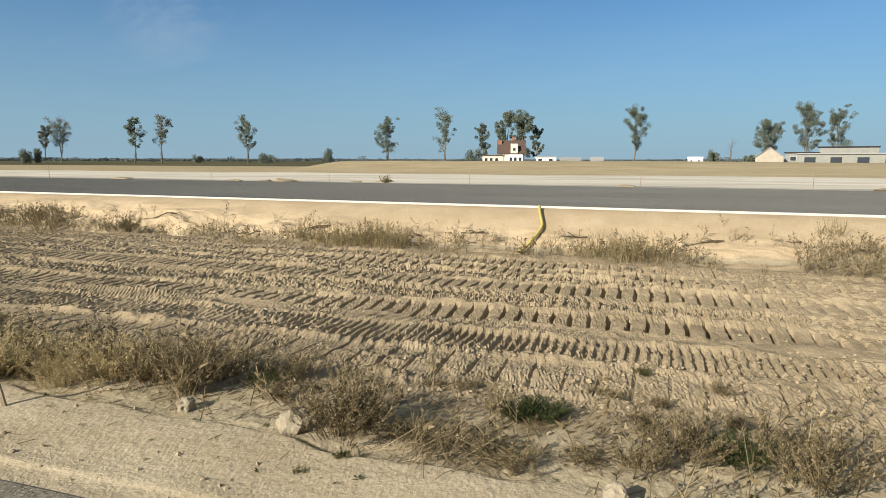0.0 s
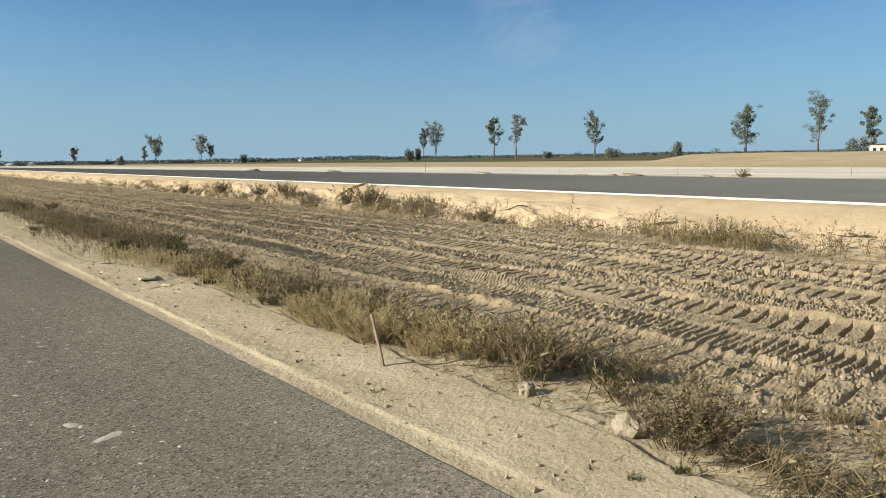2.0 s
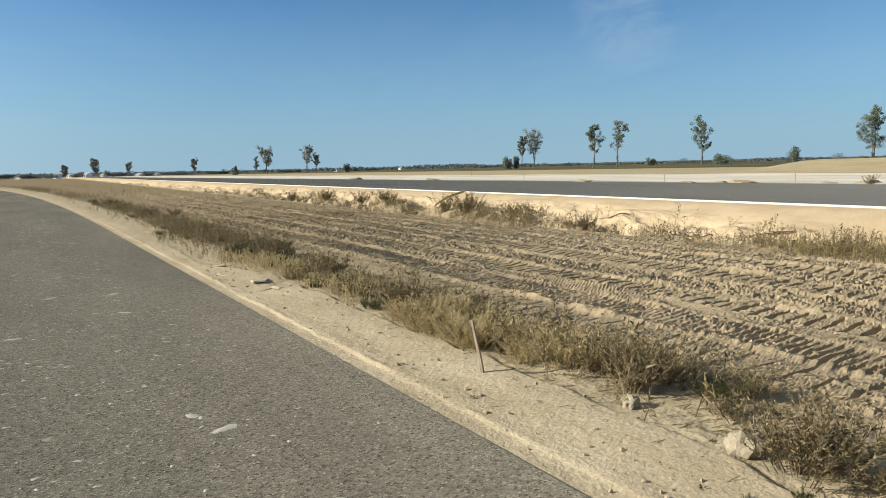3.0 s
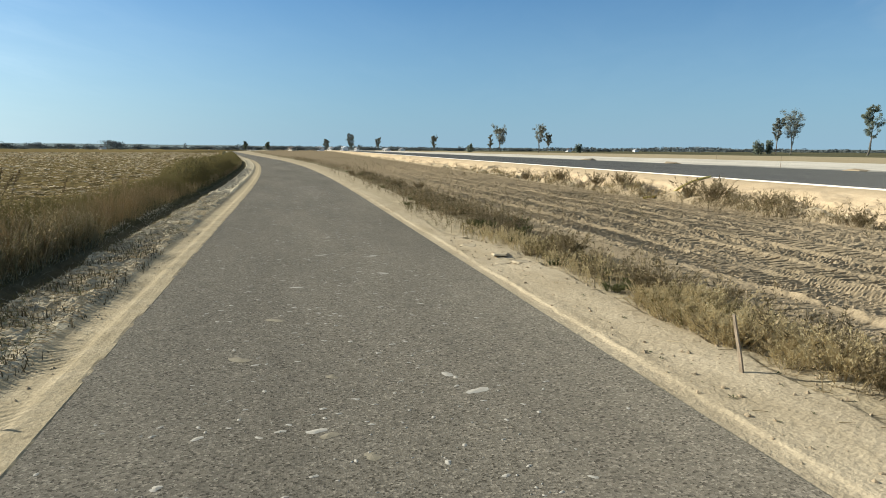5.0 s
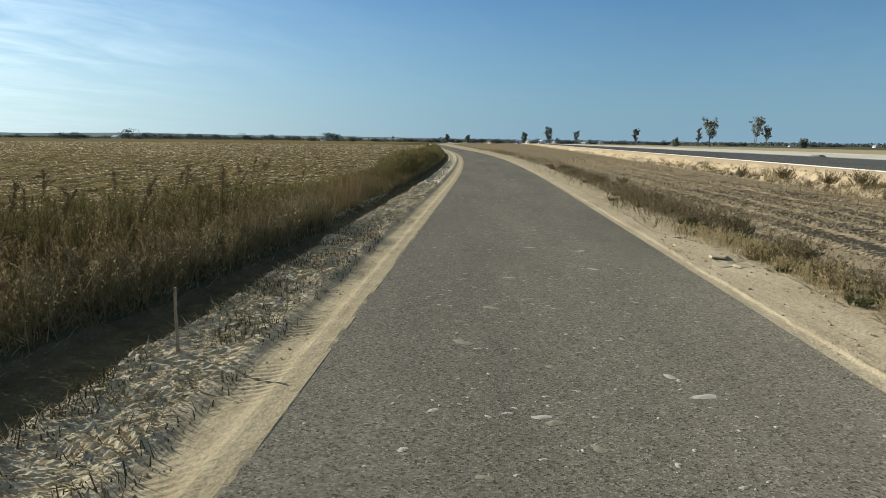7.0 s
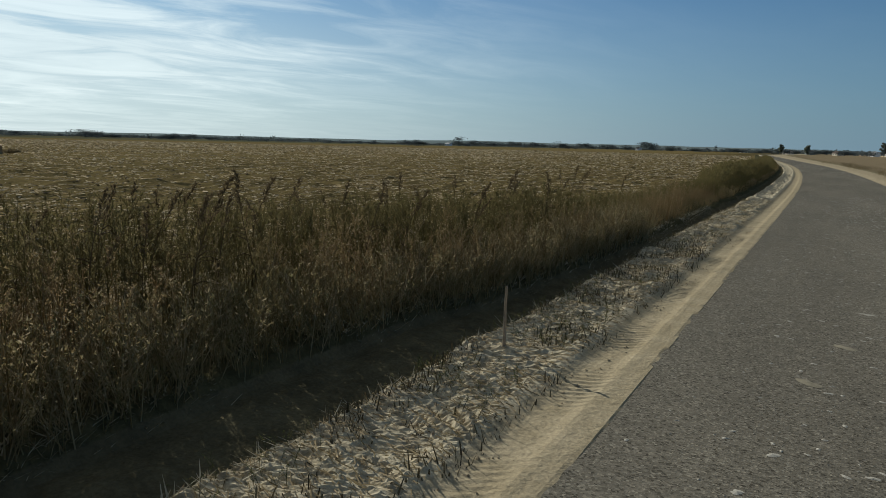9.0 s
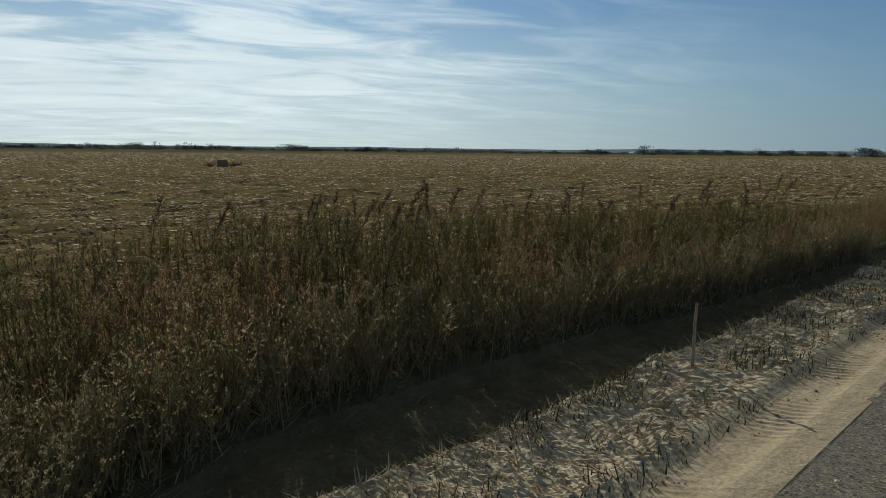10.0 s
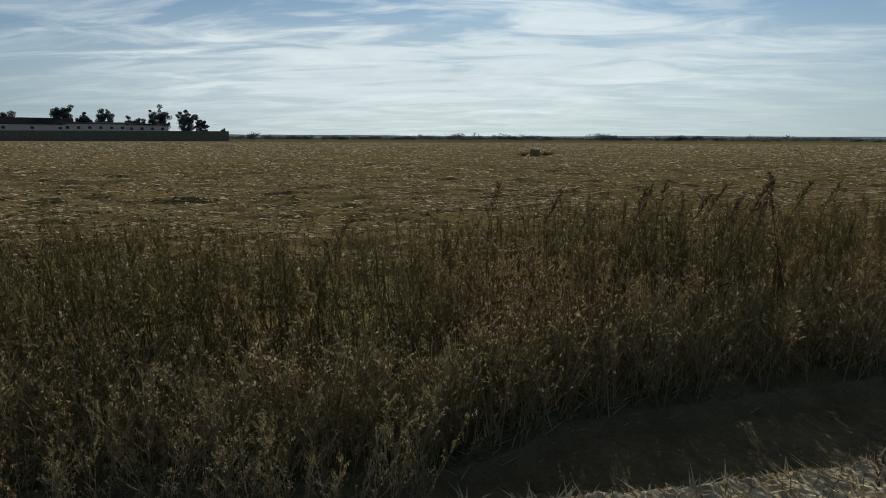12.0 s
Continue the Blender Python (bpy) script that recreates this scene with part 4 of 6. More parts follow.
def build_house():
    h = thing("farmhouse", facing(76.7, 292, 0.2) @ Matrix.Diagonal((1.2, 1.2, 1.15, 1)), "cream farmhouse with a steep brown roof and chimneys among poplars", "house")
    part("wall", add_prism(bmesh.new(), True, 9.5, 8.5, 4.4, 8.9, (1.2, 3, 0)), M_PLASTER, h)
    part("roof", add_prism(bmesh.new(), False, 9.5, 8.5, 4.4, 8.9, (1.2, 3, 0), 0.45), M_ROOF, h)
    part("annex", add_box(bmesh.new(), (7.5, 6, 3.2), (-5.6, 1.5, 1.6)), M_PLASTER, h)
    part("annex_roof", add_box(bmesh.new(), (8.0, 6.5, 0.35), (-5.6, 1.5, 3.375)), M_ROOF, h)
    part("dormer", add_prism(bmesh.new(), True, 2.6, 3.2, 5.6, 7.0, (2.2, -0.4, 0.8)), M_PLASTER, h)
    part("porch", add_box(bmesh.new(), (5.6, 2.2, 3.7), (2.6, -2.4, 1.85)), M_WALLWHITE, h)
    part("porch_roof", add_box(bmesh.new(), (6.0, 2.6, 0.3), (2.6, -2.4, 4.0)), M_ROOF, h)
    part("chimney", add_box(bmesh.new(), (1.5, 1.0, 3.0), (-3.0, 2.0, 7.6), 0.04), M_BRICK, h)
    part("chimney", add_box(bmesh.new(), (1.0, 0.9, 2.4), (1.8, 3.6, 9.4), 0.04), M_BRICK, h)
    part("tall_wall", add_box(bmesh.new(), (1.9, 5, 6.4), (-3.2, 3.0, 3.2)), M_BRICK, h)
    for x in (-8.0, -6.2, -4.2):
        window(h, (x, -1.52, 1.7), 0.9, 1.2)
    for x in (1.0, 2.6, 4.3):
        window(h, (x, -3.52, 1.9), 0.9, 1.3)
    window(h, (2.2, -2.02, 5.6), 0.9, 1.0)


def build_block(b, far, z, size, mat, roof, label, name="shed", wins=0, gable=False, top=None, doors=0, sill=0.55, turn=0):
    h = thing(name, facing(b, far, z) @ pose(0, 0, 0, 0, 0, turn), label, "building", "far buildings")
    l, w, e = size
    if gable:
        part("wall", add_prism(bmesh.new(), True, l, w, e, top), mat, h)
        part("roof", add_prism(bmesh.new(), False, l, w, e, top, (0, 0, 0), 0.35), roof, h)
    else:
        part("wall", add_box(bmesh.new(), (l, w, e), (0, 0, e / 2)), mat, h)
        part("roof", add_box(bmesh.new(), (l + 0.7, w + 0.7, 0.32), (0, 0, e + 0.165)), roof, h)
    for k in range(wins):
        window(h, ((k + 0.5) / wins * l - l / 2, -w / 2 - 0.03, e * sill), min(1.6, l / wins * 0.5), min(1.3, e * 0.4))
    for k in range(doors):
        part("door", add_box(bmesh.new(), (2.6, 0.12, e * 0.75), ((k + 0.5) / doors * l - l / 2, -w / 2 - 0.05, e * 0.375)), M_GLASS, h)
    return h


build_house()
build_block(79.9, 300, 0.5, (9.5, 8, 2.9), M_WALLWHITE, M_GREYROOF, "low white outbuilding with a flat roof beside the farmhouse", "outbuilding", 2)
build_block(82.0, 520, 0.3, (16, 9, 2.4), M_CONCRETE, M_GREYROOF, "long grey farm shed in the distance", "shed", 3, True, 4.2)
build_block(84.2, 540, 0.3, (10, 8, 2.0), M_PLASTER, M_GREYROOF, "small pale barn far off in the fields", "barn", 1, True, 4.6)
build_block(92.0, 700, 0.0, (14, 8, 4), M_WALLWHITE, M_WALLWHITE, "white farm building far off in the fields", "barn", 2, True, 6.0)
build_block(97.4, 225, 0.5, (11.0, 7.6, 2.4), M_TAN, M_GREYROOF, "pale barn with a steep grey roof beside a tree", "barn", 2, True, 5.2, 0, 0.55, 90)
build_block(99.6, 235, 0.4, (9, 8, 3.8), M_CONCRETE, M_DARKROOF, "grey concrete shed with a dark flat roof", "shed", 2)
build_block(103.6, 205, 0.4, (30, 9, 3.1), M_CONCRETE, M_GREYROOF, "long grey concrete shed with a dark open front", "shed", 0, False, None, 5)
build_block(102.6, 245, 0.4, (16, 9, 5.6), M_CONCRETE, M_DARKROOF, "dark roofed barn frame behind the concrete sheds", "barn", 4)
# village where the service road goes
for k, (b, far, l, e, m_wall, m_roof) in enumerate([(2.7, 640, 9, 4, M_WALLWHITE, M_GREYROOF), (3.7, 620, 9, 3.6, M_WALLWHITE, M_GREYROOF), (4.7, 630, 9, 4.4, M_WALLWHITE, M_WALLWHITE), (5.9, 650, 7, 3.2, M_WALLWHITE, M_GREYROOF), (8.4, 640, 10, 2.4, M_WALLWHITE, M_GREYROOF),
        (0.4, 700, 12, 3.6, M_PLASTER, M_ROOF), (-1.4, 720, 10, 4.2, M_CONCRETE, M_ROOF), (-2.9, 700, 14, 3.4, M_PLASTER, M_DARKROOF), (9.6, 640, 9, 2.6, M_WALLWHITE, M_GREYROOF),
        (24.0, 900, 10, 4, M_WALLWHITE, M_ROOF), (29.5, 1000, 10, 4, M_WALLWHITE, M_GREYROOF), (-6.0, 820, 10, 4, M_PLASTER, M_ROOF), (-14.0, 900, 10, 4, M_WALLWHITE, M_DARKROOF),
        (-30.0, 900, 16, 4, M_WALLWHITE, M_GREYROOF), (-86.5, 1100, 10, 3.4, M_PLASTER, M_GREYROOF), (-83.5, 1200, 10, 2.4, M_PLASTER, M_GREYROOF)]):
    build_block(b, far, 0.0, (l * 0.62, 6, e * 0.62), m_wall, m_roof, "small village house with a pitched roof far off", "village_house", 2, True, e * 0.62 + 1.4, 0, 0.55, -55)


def build_farmyard():
    """The long walled yard beyond the stubble field."""
    wall = thing("yard_wall", facing(-98.6, 372, 0.0), "long dark board wall round a farmyard at the field's edge", "wall")
    for k in range(26):
        part("panel", add_box(bmesh.new(), (4.36, 0.2, 4.8 + 0.02 * k), (-57.2 + 4.4 * k, 0, 2.4 + 0.01 * k)), M_FENCE, wall)
    for k, (b, l, e, top) in enumerate([(-104.9, 48, 8.2, 11.2), (-99.9, 30, 8.6, 9.4), (-96.3, 20, 8.2, 9.0)]):
        build_block(b, 392, 0.0, (l, 12, e), M_PLASTER, M_DARKROOF, "long low livestock barn with small windows", "livestock_barn", (4, 6, 4)[k], True, top, 0, 0.78)


build_farmyard()

# ---------------------------------------------------------------- weeds
def weed_plant(rng, height, branches, bits_per, leaf, spread, stalk=0.004, twigs=True, low=0.18):
    """One weed: a thin stem, side twigs, and small leaves and seed heads on them."""
    out = []
    t = np.linspace(0, 1, 3)
    bend = rng.normal(0, 0.06, 2) * height
    stem = np.stack([bend[0] * t**2, bend[1] * t**2, height * t], -1)
    out.append(tube(stem, stalk * (1 - 0.8 * t) + 0.0008, 3))
    for k in range(branches):
        h = rng.uniform(low, 0.97)
        base = np.array([np.interp(h, t, stem[:, j]) for j in range(3)])
        a = rng.uniform(0, 6.28)
        reach = spread * (1.1 - 0.75 * h) * rng.uniform(0.6, 1.2)
        s = np.linspace(0, 1, 2)
        twig = base + np.stack([math.cos(a) * reach * s, math.sin(a) * reach * s, reach * rng.uniform(0.9, 2.2) * s], -1)
        if twigs:
            out.append(tube(twig, stalk * 0.5 * (1 - 0.8 * s) + 0.0006, 3))
        n = bits_per
        w = rng.random(n)[:, None] ** 0.8
        p = twig[0] * (1 - w) + twig[1] * w + rng.normal(0, leaf * 0.35, (n, 3))
        d = rng.normal(size=(n, 3)) + (0, 0, 0.8)
        d /= np.linalg.norm(d, axis=1)[:, None]
        q = np.cross(d, rng.normal(size=(n, 3)))
        q /= np.linalg.norm(q, axis=1)[:, None] + 1e-9
        sz = leaf * (0.5 + rng.random(n))[:, None]
        v = np.stack([p - q * sz * 0.22, p + d * sz * 1.15, p + d * sz * 0.25 + q * sz * 0.26], 1).reshape(-1, 3)
        out.append((v, np.arange(n)[:, None] * 3 + [0, 1, 2]))
    return joined(out)


def ground_at(x, y):
    """Height under a plan place, by inverting the strip coordinate."""
    x, y = np.atleast_1d(np.asarray(x, float)), np.atleast_1d(np.asarray(y, float))
    lo, hi = np.full_like(x, -3000), np.full_like(x, 3000)
    for _ in range(44):
        m = (lo + hi) / 2
        less = plan_x(m, y) < x
        lo, hi = np.where(less, m, lo), np.where(less, hi, m)
    return ground_z((lo + hi) / 2, y)


RNG = np.random.default_rng(20)
TALL = [weed_plant(RNG, 1.0, 14, 16, 0.016, 0.13, 0.0040, True, 0.12) for _ in range(14)]
TALL_MID = [weed_plant(RNG, 1.0, 11, 9, 0.032, 0.15, 0.005, True, 0.06) for _ in range(10)]
TALL_FAR = [weed_plant(RNG, 1.0, 8, 5, 0.07, 0.2, 0.007, False) for _ in range(8)]


def build_weed_belt():
    """The dense belt of tall weeds between the verge and the stubble field."""
    rng = np.random.default_rng(21)
    bits, green = [], []
    for (y0, y1, count, kinds, grow) in ((-4.5, 7, 2000, TALL, 1.0), (-4.0, 2.0, 450, TALL, 0.8), (7, 24, 2400, TALL_MID, 1.05), (24, 52, 2600, TALL_FAR, 0.98), (52, 130, 3000, TALL_FAR, 0.95)):
        y = rng.uniform(y0, y1, count)
        front = weed_foot(y) - 0.04
        w = rng.random(count) ** 1.15
        deep = 2.65 - 1.25 * step(8, 13, y) + 0.5 * step(24, 30, y)
        u = front - w * deep
        tall = (0.90 + 0.10 * value_noise(y * 0.6, u * 0.6, 9) + 0.10 * step(1.5, 4, y)) * (1 - 0.10 * step(4.5, 7.5, y) - 0.22 * step(8, 13, y) + 0.34 * step(24, 29, y)) * (1 - 0.30 * step(0.55, 0.9, w) * step(4, 9, y))
        h = tall * (0.28 + 0.72 * step(0.0, 1.15, w * deep)) * rng.uniform(0.80, 1.08, count) * grow
        x = plan_x(u, y)
        lean = np.stack([rng.normal(0.06, 0.10, count), rng.normal(-0.05, 0.10, count)], -1)
        at = np.stack([x, y, ground_z(u, y) - 0.01], -1)
        which, turn = rng.integers(0, len(kinds), count), rng.uniform(0, 6.28, count)
        back = w + 0.10 * value_noise(y * 0.8, u * 0.8, 19) > 0.52 - 0.18 * (1 - step(0.5, 2.5, y)) - 0.22 * step(2.5, 4.5, y) * (1 - step(10, 14, y)) - 0.45 * step(22, 27, y)
        for pick, out in ((~back, bits), (back, green)):
            out.append(scattered(kinds, which[pick], at[pick], turn[pick], h[pick], lean[pick]))
    # thin taller stems standing apart along the front
    count = 260
    y = rng.uniform(-2.5, 16, count)
    u = weed_foot(y) + 0.05 - 0.55 * rng.random(count)
    at = np.stack([plan_x(u, y), y, ground_z(u, y) - 0.01], -1)
    bits.append(scattered(TALL, rng.integers(0, len(TALL), count), at, rng.uniform(0, 6.28, count), rng.uniform(0.5, 0.95, count), rng.normal(0.02, 0.10, (count, 2))))
    # shorter olive plants reaching over the furrow where it runs out
    count = 420
    y = rng.uniform(-2.6, 0.8, count)
    u = weed_foot(y) - 0.15 + 0.75 * rng.random(count) * (1 - step(0.2, 0.9, y))
    at = np.stack([plan_x(u, y), y, ground_z(u, y) - 0.01], -1)
    v, f = scattered(TALL, rng.integers(0, len(TALL), count), at, rng.uniform(0, 6.28, count), rng.uniform(0.30, 0.62, count), rng.normal(0.04, 0.16, (count, 2)))
    tagged(mesh_from("front_weeds", v, f, M_UNDER), "shorter olive and straw weeds in front of the belt", "weeds", kind="stuff")
    v, f = joined(green)
    tagged(mesh_from("olive_weed_belt", v, f, M_OLIVE), "dense olive weeds along the field side of the belt", "weeds", kind="stuff")
    v, f = joined(bits)
    return tagged(mesh_from("weed_belt", v, f, M_WEED), "dense belt of tall brown and olive dry weeds along the field", "weeds", kind="stuff")


build_weed_belt()


def build_belt_foot():
    """Low green plants under the front of the belt, and pale dead grass along its foot and along the verge's lip."""
    rng = np.random.default_rng(23)
    low = [weed_plant(rng, 0.34, 7, 7, 0.014, 0.09, 0.0028) for _ in range(8)]
    n = 2600
    y = rng.uniform(-4, 12, n)
    u = weed_foot(y) + 0.05 - 0.7 * rng.random(n) ** 1.3
    at = np.stack([plan_x(u, y), y, ground_z(u, y) - 0.01], -1)
    v, f = scattered(low, rng.integers(0, 8, n), at, rng.uniform(0, 6.28, n), rng.uniform(0.5, 1.7, n), rng.normal(0, 0.2, (n, 2)))
    tagged(mesh_from("belt_undergrowth", v, f, M_UNDER), "low olive and dry plants under the tall weeds", "weeds", kind="stuff")
    n = 6500
    y = -3 + 22 * rng.random(n) ** 1.2
    rim = rng.random(n) < 0.55
    u = np.where(rim, weed_foot(y) + 0.05 * rng.normal(size=n), furrow_lip(y) + 0.05 + 0.06 * rng.normal(size=n))
    keep = value_noise(y * 1.3, u * 0.5, 95) > -0.3
    u, y, n = u[keep], y[keep], int(keep.sum())
    a = rng.uniform(0, 6.28, n)
    hgt = 0.02 + 0.085 * rng.random(n) ** 2
    side = np.stack([-np.sin(a), np.cos(a), np.zeros(n)], -1) * 0.0055
    tip = np.stack([np.cos(a) * 1.3, np.sin(a) * 1.3, np.full(n, 0.7)], -1) * hgt[:, None]
    p = np.stack([plan_x(u, y), y, ground_z(u, y) - 0.005], -1)
    v = np.stack([p - side, p + side, p + tip], 1).reshape(-1, 3)
    tagged(mesh_from("dead_grass", v, np.arange(n)[:, None] * 3 + [0, 1, 2], M_PALE), "pale dead grass along the edge of the verge", "grass", kind="stuff")


build_belt_foot()

# single tall plants that stand out above the belt
def plume_mesh(seed):
    """A slender stem whose top nods, with short seed sprays hanging from it."""
    rng = np.random.default_rng(seed)
    t = np.linspace(0, 1, 9)
    nod = rng.uniform(0.12, 0.34)
    x = nod * np.clip(t - 0.45, 0, 1) ** 1.5 * 1.8
    z = t - 0.25 * nod * np.clip(t - 0.7, 0, 1) * 2
    stem = np.stack([x, 0.02 * np.sin(t * 5 + seed), z], -1)
    out = [tube(stem, 0.0042 * (1 - 0.75 * t) + 0.0008, 3)]
    for k in range(int(rng.integers(16, 24))):
        h = 0.72 + 0.28 * (k + rng.random()) / 24 * 1.2
        h = min(h, 1.0)
        base = np.array([np.interp(h, t, stem[:, j]) for j in range(3)])
        reach = (0.095 - 0.065 * (h - 0.72) / 0.28) * rng.uniform(0.6, 1.2)
        a = rng.uniform(0, 6.28)
        end = base + np.array([(0.45 * math.cos(a) + 0.25) * reach, 0.45 * math.sin(a) * reach, reach * rng.uniform(0.5, 1.0)])
        n = 10
        w = rng.random(n)[:, None]
        p = base * (1 - w) + end * w + rng.normal(0, 0.002, (n, 3))
        d = (end - base) * 0.8 + rng.normal(0, 0.018, (n, 3))
        d /= np.linalg.norm(d, axis=1)[:, None]
        q = np.cross(d, rng.normal(size=(n, 3)))
        q /= np.linalg.norm(q, axis=1)[:, None] + 1e-9
        sz = 0.020 * (0.6 + 0.8 * rng.random(n))[:, None]
        out.append((np.stack([p - q * sz * 0.2, p + d * sz * 1.2, p + q * sz * 0.2], 1).reshape(-1, 3), np.arange(n)[:, None] * 3 + [0, 1, 2]))
    for k in range(5):
        h = rng.uniform(0.3, 0.7)
        base = np.array([np.interp(h, t, stem[:, j]) for j in range(3)])
        a = rng.uniform(0, 6.28)
        s = np.linspace(0, 1, 4)
        leaf = base + np.stack([math.cos(a) * 0.16 * s, math.sin(a) * 0.16 * s, 0.14 * s - 0.16 * s**2], -1)
        out.append(tube(leaf, 0.004 * (1 - 0.9 * s) + 0.0005, 3))
    return joined(out)


PLUME_MESH = []
rng = np.random.default_rng(303)
PLUME_ROWS = [(-4.9, 2.6, 1.24), (-5.3, 2.9, 1.22), (-4.3, 2.96, 1.30), (-5.1, 4.3, 1.26), (-5.4, 2.0, 1.16), (-4.3, 4.9, 1.26), (-5.3, 0.4, 1.02), (-4.7, 3.3, 1.16), (-5.9, 3.6, 1.18), (-4.6, 3.9, 1.27)]
for k in range(34):
    y = float(1.2 + 13 * rng.random() ** 1.2)
    PLUME_ROWS.append((float(weed_foot(y)) - float(rng.uniform(0.5, 2.5)), y, float(rng.uniform(0.98, 1.24))))
for n, (x, y, h) in enumerate(PLUME_ROWS):
    if n < 7:
        ob = mesh_from("tall_weed", *plume_mesh(310 + n), M_SEED)
        tagged(ob, "single tall dark weed with a nodding seed plume", "weed", "tall weeds above the belt")
        PLUME_MESH.append(ob)
    else:
        ob = copy_thing(PLUME_MESH[n % 7], Matrix())
    ob.matrix_world = pose(x, y, float(ground_at(x, y)[0]) - 0.01, 0, 0, float(rng.normal(70, 50))) @ Matrix.Diagonal((h, h, h, 1)) @ Matrix.Shear("XY", 4, (float(rng.normal(0.05, 0.10)), float(rng.normal(0, 0.08))))


def clump_mesh(seed, stems, height, spread, leaf):
    rng = np.random.default_rng(seed)
    bits = []
    for k in range(stems):
        v, f = weed_plant(rng, height * rng.uniform(0.35, 1.15), 8, 9, leaf, 0.12 * spread + 0.03, 0.0022)
        a, r = rng.uniform(0, 6.28), rng.uniform(0, 0.55) * spread
        v = v.copy()
        v[:, 0] += v[:, 2] * math.cos(a) * (0.2 + 1.1 * r / spread) + math.cos(a) * r
        v[:, 1] += v[:, 2] * math.sin(a) * (0.2 + 1.1 * r / spread) + math.sin(a) * r
        bits.append((v, f))
    return joined(bits)


def plant_clumps(kinds, name, label, group, rows):
    """One thing for each row of strip coordinate, y, size and kind; alike things share a mesh."""
    first = {}
    for n, (u, y, s, k) in enumerate(rows):
        x = float(plan_x(u, y))
        m = pose(x, y, float(ground_z(u, y)) - 0.015, 0, 0, (n * 137) % 360)
        if k not in first:
            first[k] = mesh_from(name, *kinds[k][0], kinds[k][1])
            tagged(first[k], label, "weed", group)
            ob = first[k]
        else:
            ob = copy_thing(first[k], Matrix())
        ob.matrix_world = m @ Matrix.Diagonal((s, s, s, 1))


CLUMPS = [(clump_mesh(400 + k, (58, 46, 70, 30, 52, 30)[k], (0.40, 0.28, 0.33, 0.22, 0.44, 0.25)[k], (0.36, 0.30, 0.48, 0.26, 0.24, 0.34)[k], 0.021), (M_DRY, M_DRY, M_DRY, M_GREEN, M_DRY, M_DRY)[k]) for k in range(6)]


def fallen_mesh(seed, stems, length):
    """Dead stalks lying over one another, rising a little from the ground."""
    rng = np.random.default_rng(seed)
    bits = []
    for k in range(stems):
        a = rng.normal(-0.6, 0.7)
        c = rng.normal(0, 0.16, 2)
        s = np.linspace(-0.5, 0.5, 5)
        ln = length * rng.uniform(0.4, 1.1)
        z = 0.015 + 0.05 * rng.random() + rng.uniform(-0.05, 0.16) * (s + 0.5) + 0.03 * (0.25 - s**2) * rng.random() * 4
        bits.append(tube(np.stack([c[0] + math.cos(a) * ln * s, c[1] + math.sin(a) * ln * s, z], -1), 0.0019 * (1 - 0.3 * (s + 0.5)) + 0.0004, 3))
    return joined(bits)


CLUMPS.append((joined([fallen_mesh(470, 150, 0.30), clump_mesh(472, 14, 0.16, 0.30, 0.016)]), M_DRY))
CLUMPS.append((clump_mesh(471, 60, 0.20, 0.34, 0.016), M_DARKGREEN))


def grass_tuft(seed, blades, height, spread):
    """Upright dry stalks with thin seed heads, standing apart."""
    rng = np.random.default_rng(seed)
    bits = []
    for k in range(blades):
        v, f = weed_plant(rng, height * rng.uniform(0.3, 1.1) ** 1.2, 3, 5, 0.018, 0.028, 0.0036, True, 0.4)
        a, r = rng.uniform(0, 6.28), spread * math.sqrt(rng.random())
        v = v + [math.cos(a) * r, math.sin(a) * r, 0]
        v[:, :2] += v[:, 2:3] * rng.normal(0, 0.22, 2)
        bits.append((v, f))
    return joined(bits)


M_SLOPE = plant_material("slope_weed", [(0.24, 0.185, 0.085), (0.33, 0.255, 0.125), (0.18, 0.15, 0.065), (0.42, 0.33, 0.18), (0.14, 0.11, 0.05)], None, 0.85, 0.3)
TUFTS = [(grass_tuft(450 + k, (44, 32, 56, 24)[k], (0.42, 0.30, 0.36, 0.5)[k], (0.30, 0.35, 0.5, 0.2)[k]), M_SLOPE) for k in range(4)]
GOLDEN = [(clump_mesh(480 + k, 44, 0.30, 0.34, 0.017), M_GOLD) for k in range(3)]
rng = np.random.default_rng(31)
VERGE_CLUMPS = [(3.55, 3.35, 0.8, 0), (3.75, 3.05, 0.8, 2), (3.45, 3.0, 0.8, 4), (3.85, 3.75, 0.55, 2), (3.95, 4.3, 0.5, 0), (3.18, 1.68, 0.85, 0), (3.34, 1.58, 0.7, 4), (3.30, 1.32, 0.75, 6),
                (3.18, 1.05, 0.85, 6), (3.2, 0.80, 0.7, 6), (3.14, 0.62, 0.5, 5), (3.76, 0.80, 0.5, 3), (3.78, 0.68, 0.62, 7), (3.86, 0.60, 0.5, 7), (3.66, 0.64, 0.4, 6), (3.78, 2.55, 0.6, 3), (3.95, 2.42, 0.5, 0), (3.54, 2.29, 0.5, 5),
                (4.44, 0.26, 0.35, 6), (4.47, 0.37, 0.25, 5), (4.21, 1.46, 0.3, 5), (2.9, 1.51, 0.22, 3), (2.7, 1.64, 0.15, 3), (4.2, 1.21, 0.35, 5), (5.04, 0.08, 0.3, 3), (3.33, 0.29, 0.55, 6), (3.92, 0.02, 0.4, 5),
                (3.58, -0.19, 0.6, 2), (3.58, -0.46, 0.7, 7), (4.36, -0.04, 0.3, 1), (4.73, -0.45, 0.35, 5), (3.4, -0.75, 0.7, 0), (3.9, -0.8, 0.5, 6), (4.1, -0.5, 0.35, 1), (3.3, 4.25, 0.4, 5), (3.35, 0.02, 0.5, 1)]
